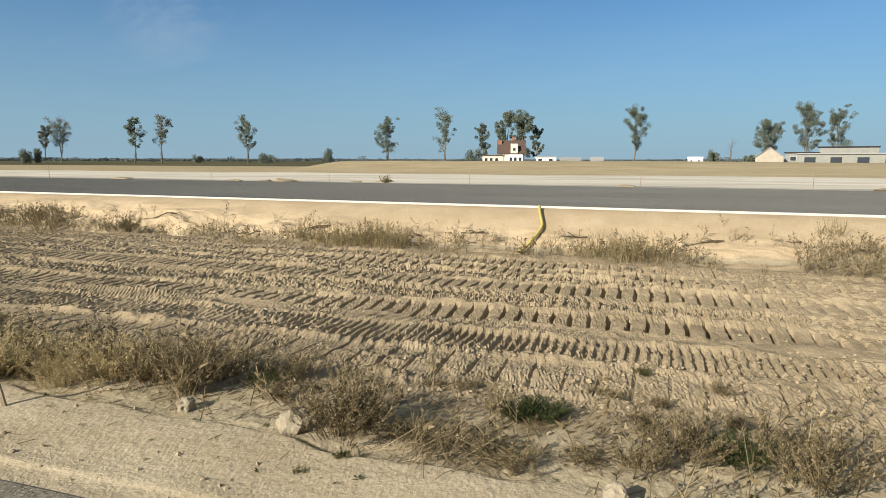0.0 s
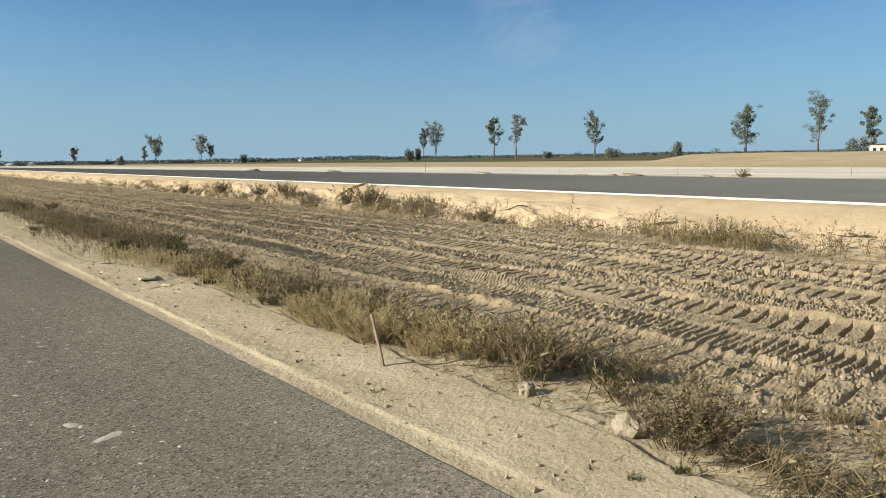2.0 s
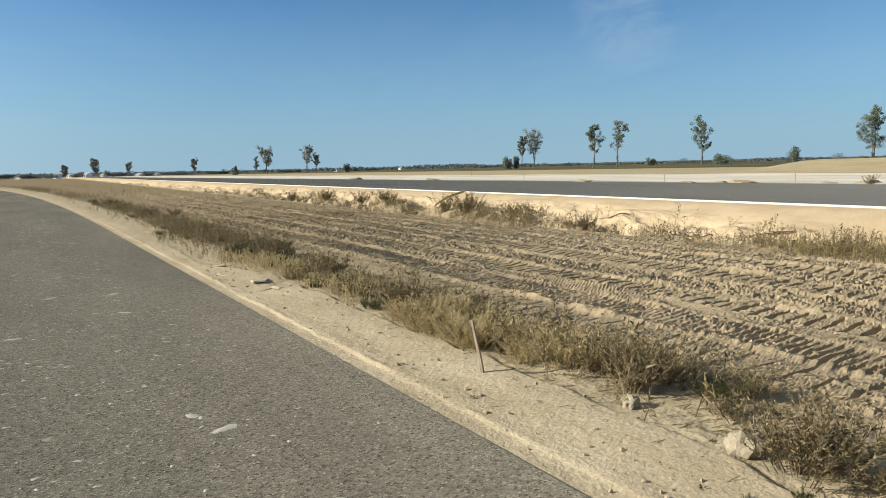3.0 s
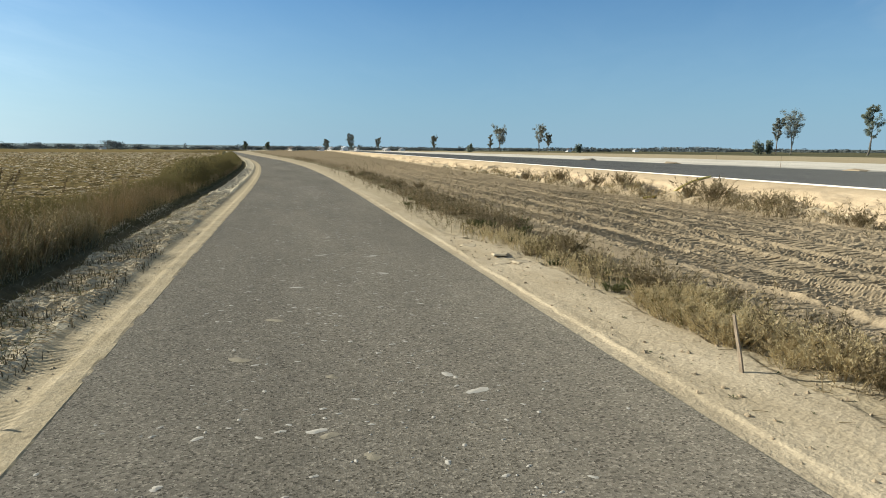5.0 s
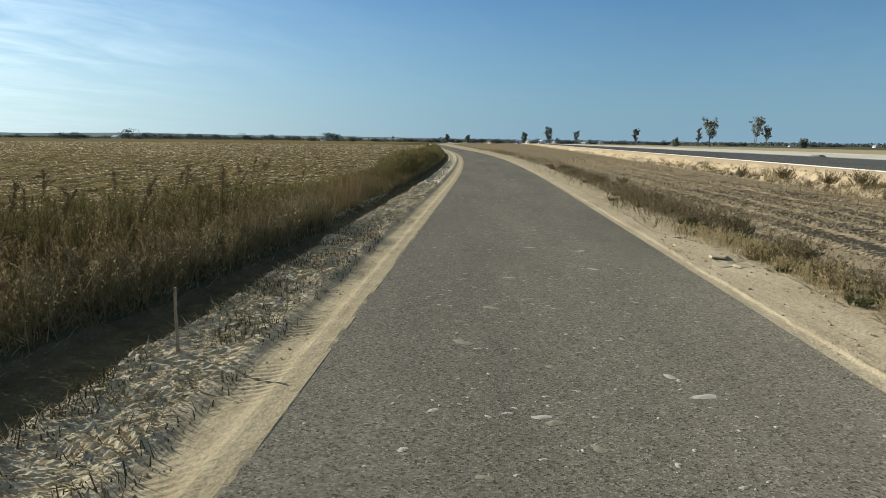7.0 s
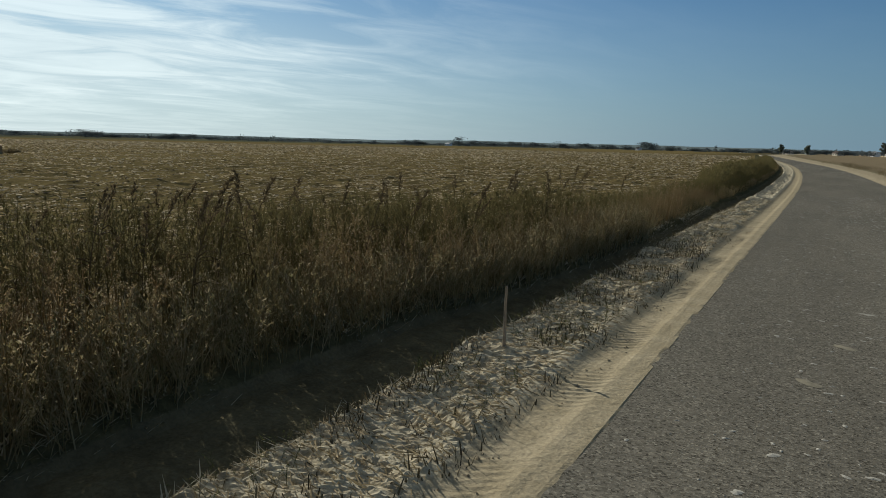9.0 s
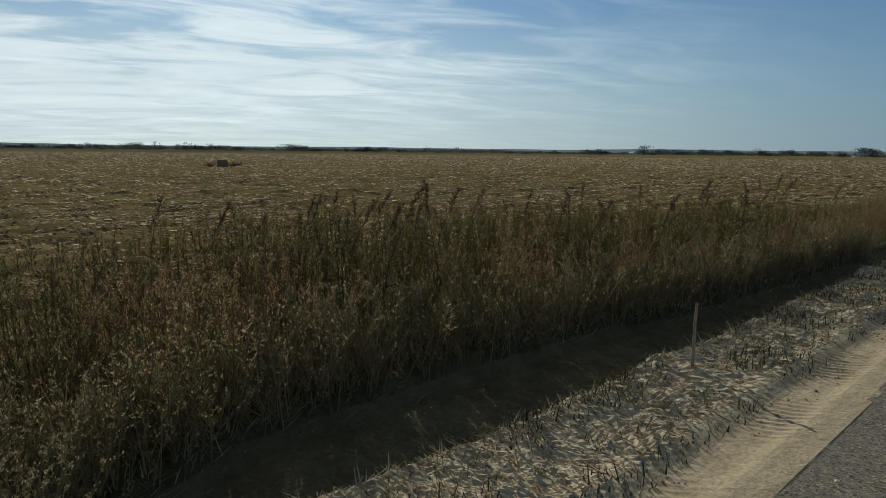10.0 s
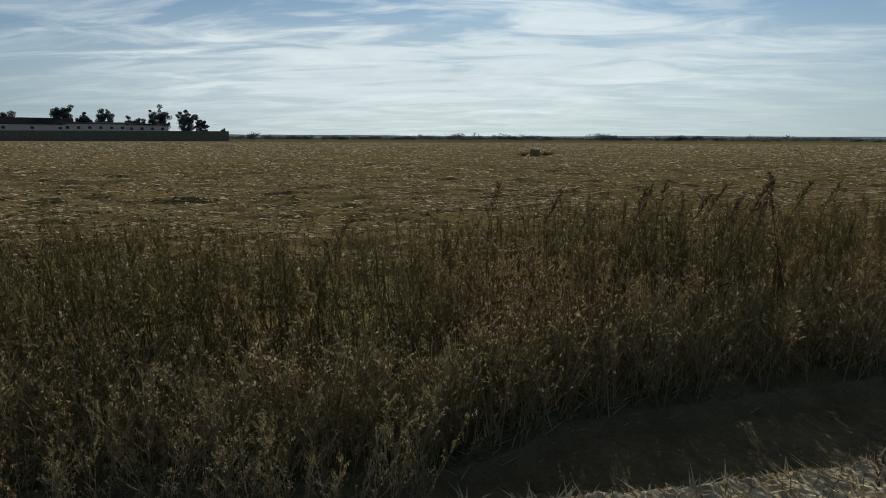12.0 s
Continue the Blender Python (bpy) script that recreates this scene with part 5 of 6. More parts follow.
for k in range(46):
    y = 6.0 + 39 * rng.random() ** 1.3
    VERGE_CLUMPS.append((3.75 + 0.28 * rng.normal() + 0.25 * step(8, 25, y), y, rng.uniform(0.4, 0.95), int(rng.choice([0, 1, 2, 7, 3, 3, 5, 6]))))
for k in range(34):
    y = 5.5 + 16 * rng.random()
    VERGE_CLUMPS.append((3.6 + 0.22 * rng.normal(), y, rng.uniform(0.3, 0.6), int(rng.choice([3, 3, 7, 6, 1]))))
for k in range(22):
    y = 5.2 + 6.5 * rng.random()
    VERGE_CLUMPS.append((3.55 + 0.18 * rng.normal(), y, rng.uniform(0.25, 0.5), int(rng.choice([3, 7, 3, 2]))))
plant_clumps(CLUMPS, "weed_clump", "low dry brown weed clump on the sandy verge", "weed clumps by the service road", [tuple(float(v) if i < 3 else v for i, v in enumerate(r)) for r in VERGE_CLUMPS])
GOLD_ROWS = []
for k in range(26):
    y = float(3.45 + 2.6 * rng.random())
    GOLD_ROWS.append((float(slab_rim(y)) + 0.12 + 0.62 * float(rng.random()), y, float(rng.uniform(0.55, 0.95)), k % 3))
plant_clumps(GOLDEN, "golden_tuft", "thick golden dry grass tuft beside the sandy shoulder", "golden tufts by the service road", GOLD_ROWS)
SLOPE_CLUMPS = []
for k in range(120):
    y = -8 + 62 * rng.random() ** 1.3
    if 1.5 < y < 2.3 or (y < 0 and rng.random() < 0.72):
        continue
    SLOPE_CLUMPS.append((10.85 + 0.18 * rng.normal() + 0.25 * step(6, 14, y) * rng.random(), float(y), float(rng.uniform(0.5, 1.05) * (0.5 if y < 0 else 1)), int(rng.integers(0, 4))))
SLOPE_CLUMPS += [(10.75, 4.6 + 0.17 * k, 1.0, k % 3) for k in range(10)] + [(10.8, 0.1 + 0.2 * k, 1.0, (2, 3)[k % 2]) for k in range(6)] + [(12.2, -2.6, 0.7, 0), (11.8, -1.2, 0.5, 1), (11.4, 2.9, 0.5, 3)]
plant_clumps(TUFTS, "slope_weed", "pale dry weed tuft at the foot of the sand slope", "weed tufts along the slope", SLOPE_CLUMPS)
plant_clumps([CLUMPS[0], CLUMPS[4]], "slope_bush", "dark dry weed bush on the sand slope", "weed bushes on the slope",
             [(10.95, 16.6, 1.5, 0), (11.0, 17.9, 1.3, 1), (11.2, 14.6, 1.1, 0), (11.0, 22.5, 1.3, 0), (11.1, 25.0, 1.2, 1), (11.0, 29.0, 1.3, 0), (11.0, 34.0, 1.2, 1), (10.8, 11.2, 0.9, 0), (27.5, 12.4, 0.9, 1)])

# loose short growth, in no countable number
def build_short_growth():
    rng = np.random.default_rng(33)
    tuft = [weed_plant(rng, 0.16, 4, 3, 0.026, 0.08, 0.002) for _ in range(8)]
    n = 4200
    y = -3 + 40 * rng.random(n) ** 1.6
    u = np.where(rng.random(n) < 0.55, 3.65 + 0.42 * rng.normal(size=n) + 0.2 * step(8, 25, y), 10.95 + 0.45 * rng.normal(size=n))
    keep = (value_noise(u * 0.9, y * 0.8, 77) > -0.25) & ((y > 2.8) | (rng.random(n) < 0.35) | (u > 9))
    keep &= (u > slab_rim(y) + 0.05) | ((y < 2.0) & (u > 2.9))
    u, y = u[keep], y[keep]
    at = np.stack([plan_x(u, y), y, ground_z(u, y) - 0.006], -1)
    v, f = scattered(tuft, rng.integers(0, 8, len(u)), at, rng.uniform(0, 6.28, len(u)), rng.uniform(0.5, 1.7, len(u)), rng.normal(0, 0.3, (len(u), 2)))
    tagged(mesh_from("short_dry_growth", v, f, M_DRY), "sparse short dry weeds on sandy soil", "weeds", kind="stuff")
    n = 3400
    y = -3 + 26 * rng.random(n) ** 1.3
    u = furrow_lip(y) + 0.02 + 0.74 * rng.random(n) ** 1.25
    keep = value_noise(u * 1.8, y * 1.4, 78) > -0.2
    u, y = u[keep], y[keep]
    at = np.stack([plan_x(u, y), y, ground_z(u, y) - 0.006], -1)
    tuft = [weed_plant(rng, 0.16, 4, 4, 0.014, 0.05, 0.002) for _ in range(8)]
    v, f = scattered(tuft, rng.integers(0, 8, len(u)), at, rng.uniform(0, 6.28, len(u)), rng.uniform(0.25, 0.70, len(u)) * (1 - 0.35 * step(5, 9, y)), rng.normal(0, 0.5, (len(u), 2)))
    tagged(mesh_from("verge_growth", v, f, M_GREEN), "sparse short green and dry weeds on the verge", "weeds", kind="stuff")


build_short_growth()


def build_seedlings():
    """Small flat rosettes and twigs dotted over the bare sand."""
    rng = np.random.default_rng(43)
    kinds = []
    for k in range(6):
        n = 9
        a = rng.uniform(0, 6.28, n)
        d = np.stack([np.cos(a), np.sin(a), rng.uniform(0.05, 0.6, n)], -1) * rng.uniform(0.5, 1.2, n)[:, None]
        s = np.stack([-np.sin(a), np.cos(a), np.zeros(n)], -1) * 0.16
        v = np.stack([d * 0.1 - s * 0.3, d * 0.6 + s, d, d * 0.6 - s], 1).reshape(-1, 3)
        i = np.arange(n)[:, None] * 4
        kinds.append((v, np.concatenate([i + [0, 1, 2], i + [0, 2, 3]])))
    n = 230
    y = -1.5 + 13 * rng.random(n) ** 1.8
    u = np.where(rng.random(n) < 0.6, rng.uniform(2.45, 3.3, n), rng.uniform(3.6, 5.2, n))
    at = np.stack([plan_x(u, y), y, ground_z(u, y) + 0.002], -1)
    v, f = scattered(kinds, rng.integers(0, 6, n), at, rng.uniform(0, 6.28, n), 0.010 + 0.028 * rng.random(n) ** 3)
    tagged(mesh_from("sand_seedlings", v, f, M_DARKGREEN), "tiny dark seedlings dotted over bare sand", "weeds", kind="stuff")


build_seedlings()


def build_verge_stubs():
    """Short dead stems and crumbs standing thick on the churned verge."""
    rng = np.random.default_rng(45)
    n = 10500
    y = -2.5 + 15 * rng.random(n) ** 1.2
    u = furrow_lip(y) + 0.92 * rng.random(n) ** 1.35
    keep = value_noise(u * 2.2, y * 1.8, 141) + 0.5 * value_noise(u * 7, y * 7, 142) > -0.05
    u, y = u[keep], y[keep]
    n = len(u)
    a = rng.uniform(0, 6.28, n)
    hgt = (0.014 + 0.075 * rng.random(n) ** 2.2)[:, None]
    side = np.stack([-np.sin(a), np.cos(a), np.zeros(n)], -1) * rng.uniform(0.0022, 0.0070, n)[:, None]
    tip = np.stack([np.cos(a) * 0.5, np.sin(a) * 0.5, np.ones(n)], -1) * hgt
    p = np.stack([plan_x(u, y), y, ground_z(u, y) - 0.004], -1)
    v = np.stack([p - side, p + side, p + tip + side * 0.5, p + tip - side * 0.5], 1).reshape(-1, 3)
    i = np.arange(n)[:, None] * 4
    tagged(mesh_from("verge_stubs", v, np.concatenate([i + [0, 1, 2], i + [0, 2, 3]]), M_STEM), "short dead stems on the churned verge", "weeds", kind="stuff")


build_verge_stubs()


def build_verge_grass():
    """The thick low growth between the sandy shoulder and the wheel tracks."""
    rng = np.random.default_rng(49)
    kinds = [weed_plant(rng, 0.26, 6, 8, 0.015, 0.05, 0.0022) for _ in range(10)]
    for name, mat, count, seed, label in (("golden_verge_grass", M_GOLD, 2300, 151, "thick low golden grass along the sandy shoulder"), ("green_verge_grass", M_OLIVE, 1200, 152, "thick low olive weeds along the sandy shoulder")):
        y = (2.9 + 9 * rng.random(count) ** 1.5) if seed == 151 else (2.7 + 15 * rng.random(count) ** 1.3)
        u = slab_rim(y) + 0.04 + 0.85 * rng.random(count)
        y = np.where((seed == 152) & (y < 5), y + 2.2, y)
        keep = value_noise(u * 1.2, y * 0.8, seed) + 0.5 * value_noise(u * 4, y * 4, seed + 5) > 0.9 * (1 - step(2.6, 3.6, y)) - (0.25 if seed == 151 else 0.05)
        u, y = u[keep], y[keep]
        at = np.stack([plan_x(u, y), y, ground_z(u, y) - 0.01], -1)
        v, f = scattered(kinds, rng.integers(0, 10, len(u)), at, rng.uniform(0, 6.28, len(u)), rng.uniform(0.35, 0.85, len(u)), rng.normal(0, 0.3, (len(u), 2)))
        tagged(mesh_from(name, v, f, mat), label, "grass", kind="stuff")


build_verge_grass()


def build_far_growth():
    """Low weeds in streaks along the verge and the worked soil where the service road bends."""
    rng = np.random.default_rng(39)
    n = 7000
    y = 13 + 110 * rng.random(n) ** 1.5
    pick = rng.random(n)
    u = np.where(pick < 0.5, 3.75 + 0.42 * rng.normal(size=n), np.where(pick < 0.8, rng.uniform(4.6, 10.6, n), 10.9 + 0.35 * rng.normal(size=n)))
    keep = (value_noise(u * 1.1, y * 0.16, 97) + 0.4 * value_noise(u * 3, y * 0.5, 98) > np.where(pick < 0.5, -0.35, 0.15))
    u, y = u[keep], y[keep]
    at = np.stack([plan_x(u, y), y, ground_z(u, y) - 0.01], -1)
    v, f = scattered(TALL_FAR, rng.integers(0, 8, len(u)), at, rng.uniform(0, 6.28, len(u)), rng.uniform(0.14, 0.38, len(u)), rng.normal(0, 0.3, (len(u), 2)))
    tagged(mesh_from("far_verge_growth", v, f, M_DRY), "low brown weeds in streaks along the bend of the road", "weeds", kind="stuff")


build_far_growth()


def build_stubble():
    """Pale cut stalks lying and standing over the harvested field, and lumps of soil between them."""
    rng = np.random.default_rng(35)

    def spread(n, power, reach):
        r = 6.5 + reach * rng.random(n) ** power
        b = np.radians(rng.uniform(-120, 6, n))
        x, y = np.sin(b) * r, np.cos(b) * r
        keep = x < road_mid(y) - ROAD_HALF - 4.6
        return x[keep], y[keep], r[keep]

    x, y, far = spread(420000, 2.2, 240)
    heap = value_noise(x * 1.5, y * 0.5, 171) + 0.6 * value_noise(x * 4, y * 2, 172) > rng.uniform(-0.9, 0.5, len(x))
    x, y, far = x[heap], y[heap], far[heap]
    n = len(x)
    size = (0.019 + 0.0007 * far) * rng.uniform(0.6, 1.4, n)
    a = rng.uniform(0, 6.28, n)
    d = np.stack([np.cos(a), np.sin(a), rng.uniform(-0.1, 0.3, n)], -1) * (size * rng.uniform(0.8, 2.2, n))[:, None]
    s = np.stack([-np.sin(a), np.cos(a), rng.uniform(0.5, 1.6, n)], -1) * (size * rng.uniform(0.15, 0.34, n))[:, None]
    p = np.stack([x, y, ground_at(x, y) + size * 0.3], -1)
    v = np.stack([p - d - s, p + d - s, p + d + s, p - d + s], 1).reshape(-1, 3)
    i = np.arange(n)[:, None] * 4
    tagged(mesh_from("stubble", v, np.concatenate([i + [0, 1, 2], i + [0, 2, 3]]), M_STRAW), "pale cut stalks littering a harvested field", "stubble", kind="stuff")
    lump = []
    for k in range(5):
        o = np.array([(1, 0, 0), (0.3, 0.9, 0), (-0.8, 0.6, 0), (-0.9, -0.5, 0), (0.2, -1, 0), (0, 0, 0.55)]) * rng.uniform(0.7, 1.3, (6, 1))
        lump.append((o, np.array([(j, (j + 1) % 5, 5) for j in range(5)])))
    x, y, far = spread(26000, 1.7, 45)
    n = len(x)
    at = np.stack([x, y, ground_at(x, y) - 0.012], -1)
    v, f = scattered(lump, rng.integers(0, 5, n), at, rng.uniform(0, 6.28, n), (0.030 + 0.0004 * far) * rng.uniform(0.5, 1.6, n))
    tagged(mesh_from("field_lumps", v, f, M_FIELD), "lumps of dark soil in a harvested field", "soil", kind="stuff")


M_FIELD = plain_material("field_soil", (0.13, 0.088, 0.046), 0.95, 0.1, 5.0, 0.35, 0.5)
build_stubble()


def build_shadow_streak_litter():
    """Bits of dead stalk lying on the verges, lined up to imitate streaks of cast shadow."""
    rng = np.random.default_rng(37)
    n = 16000
    y = -3 + 26 * rng.random(n) ** 1.3
    side = rng.random(n) < 0.7
    u = np.where(side, rng.uniform(-3.0, -2.0, n), 3.7 + 0.3 * rng.normal(size=n))
    # heading of the weeds' shadows, so the bits stand in for shadow streaks
    a = rng.normal(-0.49, 0.3, n)
    ln = rng.uniform(0.010, 0.060, n)
    d = np.stack([np.cos(a), np.sin(a), rng.uniform(-0.1, 0.30, n)], -1) * ln[:, None]
    s = np.stack([-np.sin(a), np.cos(a), np.full(n, 0.6)], -1) * 0.0024
    p = np.stack([plan_x(u, y), y, ground_z(u, y) + 0.008], -1)
    v = np.stack([p - d - s, p + d - s, p + d + s, p - d + s], 1).reshape(-1, 3)
    i = np.arange(n)[:, None] * 4
    return tagged(mesh_from("shadow_streak_litter", v, np.concatenate([i + [0, 1, 2], i + [0, 2, 3]]), M_DRY), "bits of dead stalk laid as shadow streaks on the verge", "plant litter", kind="stuff")


build_shadow_streak_litter()

# ---------------------------------------------------------------- small things


def stone_bm(seed, size, squash=0.7, rough=0.55, subdiv=2):
    bm = bmesh.new()
    bmesh.ops.create_icosphere(bm, subdivisions=subdiv, radius=1.0)
    r = np.random.default_rng(seed)
    off = Vector(r.uniform(-50, 50, 3))
    for v in bm.verts:
        k = 1 + rough * noise.noise(v.co * 1.1 + off) + rough * 0.5 * noise.noise(v.co * 2.7 + off)
        v.co = Vector((v.co.x * k * size[0], v.co.y * k * size[1], v.co.z * k * size[2] * squash))
    return bm


def rest(u, y, sink=0.0):
    return float(plan_x(u, y)), float(y), float(ground_z(u, y)) - sink


for n, (u, y, s, lab) in enumerate([(3.18, 1.98, (0.12, 0.085, 0.13), "pale rough limestone rock among the verge weeds"), (3.23, 2.79, (0.055, 0.05, 0.065), "small pale limestone rock beside dry weeds"),
                                    (2.92, 0.12, (0.05, 0.04, 0.06), "small pale rock at the edge of dry weeds")]):
    ob = part("rock", stone_bm(53 + n, s, 0.95, 0.5, 3), M_STONE, None, "")
    ob.matrix_world = pose(*rest(u, y, -0.02), 8, 5, 40 * n)
    tagged(ob, lab, "rock", "rocks on the verge")


def build_crumbs():
    """Small crumbs of dry soil over the worked ground and the verges."""
    rng = np.random.default_rng(47)
    base = []
    for k in range(6):
        o = np.array([(1, 0, 0), (0, 1, 0), (-1, 0, 0), (0, -1, 0), (0, 0, 0.8), (0, 0, -0.5)]) * rng.uniform(0.6, 1.2, (6, 1)) + rng.normal(0, 0.12, (6, 3))
        base.append((o, np.array([(0, 1, 4), (1, 2, 4), (2, 3, 4), (3, 0, 4), (1, 0, 5), (2, 1, 5), (3, 2, 5), (0, 3, 5)])))
    n = 48000
    y = -2.5 + 24 * rng.random(n) ** 1.25
    pick = rng.random(n)
    u = np.where(pick < 0.80, rng.uniform(4.0, 10.5, n), np.where(pick < 0.85, rng.uniform(2.3, 4.0, n), rng.uniform(-2.8, -1.75, n)))
    keep = value_noise(u * 1.6, y * 0.9, 79) + 0.5 * value_noise(u * 5, y * 4, 81) > -0.1
    u, y = u[keep], y[keep]
    size = (0.005 + 0.020 * rng.random(len(u)) ** 4) * np.where(u < 0, 0.6, 1.0)
    at = np.stack([plan_x(u, y), y, ground_z(u, y) + size * 0.2], -1)
    v, f = scattered(base, rng.integers(0, 6, len(u)), at, rng.uniform(0, 6.28, len(u)), size)
    tagged(mesh_from("soil_crumbs", v, f, M_CLOD), "small crumbs of dry soil on sandy ground", "soil", kind="stuff")


build_crumbs()
CLOD_MESHES = []
for n in range(60):
    u = float(rng.choice([2.75 + 0.25 * rng.normal(), 2.5 + 0.05 * rng.normal(), 6.8 + 1.8 * rng.normal()]))
    y = float(-1.5 + 14 * rng.random() ** 1.3)
    if u < 2.3:
        continue
    s = float(rng.uniform(0.008, 0.024))
    if len(CLOD_MESHES) < 6:
        ob = part("earth_clod", stone_bm(90 + n, (1, 0.8, 0.8), 0.7, 0.6, 1), M_CLOD)
        tagged(ob, "small dry clod of earth on the ground", "clod", "clods of earth")
        CLOD_MESHES.append(ob)
    else:
        ob = copy_thing(CLOD_MESHES[n % 6], Matrix())
    ob.matrix_world = pose(*rest(u, y, -s * 0.3), 0, 0, n * 53) @ Matrix.Diagonal((s, s, s, 1))


def build_stake(m, height, wide, lean, label, tilt_dir=0.0):
    bm = bmesh.new()
    pts = [(0, 0, -0.03), (lean * 0.33, 0, height * 0.33), (lean * 0.66, 0.004, height * 0.66), (lean, 0, height)]
    rows = []
    for k, p in enumerate(pts):
        w = wide * (1 - 0.08 * k)
        rows.append([bm.verts.new((p[0] + a * w, p[1] + b * w * 0.7, p[2])) for a, b in ((-.5, -.5), (.5, -.5), (.5, .5), (-.5, .5))])
    for a, b in zip(rows, rows[1:]):
        for i in range(4):
            bm.faces.new((a[i], a[(i + 1) % 4], b[(i + 1) % 4], b[i]))
    bm.faces.new(rows[-1])
    bm.faces.new(rows[0][::-1])
    bmesh.ops.bevel(bm, geom=list(bm.edges), offset=wide * 0.1, segments=1, affect="EDGES")
    ob = part("survey_stake", bm, M_WOOD)
    ob.matrix_world = m @ pose(0, 0, 0, 0, 0, tilt_dir)
    return tagged(ob, label, "stake", "survey stakes")


def crust_plate_bm(seed, length, width, thick):
    """A flat broken plate of sand crust with an uneven outline."""
    r = np.random.default_rng(seed)
    n = 11
    bm = bmesh.new()
    ring = []
    for k in range(n):
        a = 2 * math.pi * k / n
        q = r.uniform(0.75, 1.1)
        ring.append((math.cos(a) * length / 2 * q, math.sin(a) * width / 2 * q))
    low = [bm.verts.new((x * 1.04, y * 1.04, 0.0)) for x, y in ring]
    top = [bm.verts.new((x * 0.9, y * 0.9, thick * r.uniform(0.7, 1.2))) for x, y in ring]
    for k in range(n):
        bm.faces.new((low[k], low[(k + 1) % n], top[(k + 1) % n], top[k]))
    bm.faces.new(top)
    bm.faces.new(low[::-1])
    return bm


for n, (u, y, length, width, thick, tilt) in enumerate([(2.94, 8.42, 0.42, 0.26, 0.026, 4), (2.66, 8.55, 0.36, 0.24, 0.022, -3), (2.80, 9.1, 0.46, 0.30, 0.020, 3), (2.62, 10.1, 0.40, 0.28, 0.022, -3),
                                                        (2.72, 11.2, 0.44, 0.30, 0.024, 4)]):
    ob = part("crust_plate", crust_plate_bm(640 + n, length, width, thick), M_PLATE)
    ob.matrix_world = pose(*rest(u, y, 0.008), 0, tilt, 31 * n)
    tagged(ob, "broken flat plate of dried sand crust on the shoulder", "sand crust", "broken crust plates")

build_stake(pose(*rest(-2.54, 4.40)), 0.46, 0.026, 0.012, "thin upright wooden survey stake at the weed belt", 90)
build_stake(pose(*rest(2.84, 3.85)), 0.39, 0.028, 0.09, "leaning wooden survey stake in the sandy verge", 115)


def build_hose(points, radius, label):
    """A ribbed yellow drain pipe along points."""
    pts = np.asarray(points, float)
    t = np.linspace(0, len(pts) - 1, 90)
    k = np.clip(t.astype(int), 0, len(pts) - 2)
    fr = (t - k)[:, None]
    p0, p1, p2, p3 = pts[np.clip(k - 1, 0, None)], pts[k], pts[k + 1], pts[np.clip(k + 2, None, len(pts) - 1)]
    c = 0.5 * (2 * p1 + (p2 - p0) * fr + (2 * p0 - 5 * p1 + 4 * p2 - p3) * fr**2 + (3 * p1 - p0 - 3 * p2 + p3) * fr**3)
    v, f = tube(c, radius * (1 + 0.10 * np.sin(np.arange(90) * 2.1)), 10)
    ob = mesh_from("drain_pipe", v, f, M_YELLOW, None, True)
    return tagged(ob, label, "pipe", "yellow drain pipes")


def slope_line(rows, lift=0.05):
    return [(*rest(u, y)[:2], rest(u, y)[2] + lift) for u, y in rows]


build_hose(slope_line([(13.3, 2.45), (12.6, 2.30), (12.0, 2.15), (11.5, 2.17), (11.0, 2.27), (10.75, 2.31)]), 0.027, "yellow ribbed drain pipe running down the sand slope")
build_hose(slope_line([(13.4, 20.6), (12.7, 20.3), (12.0, 20.0), (11.2, 19.7), (10.6, 19.4), (10.2, 19.2)]), 0.035, "yellow ribbed drain pipe lying on the sand slope")


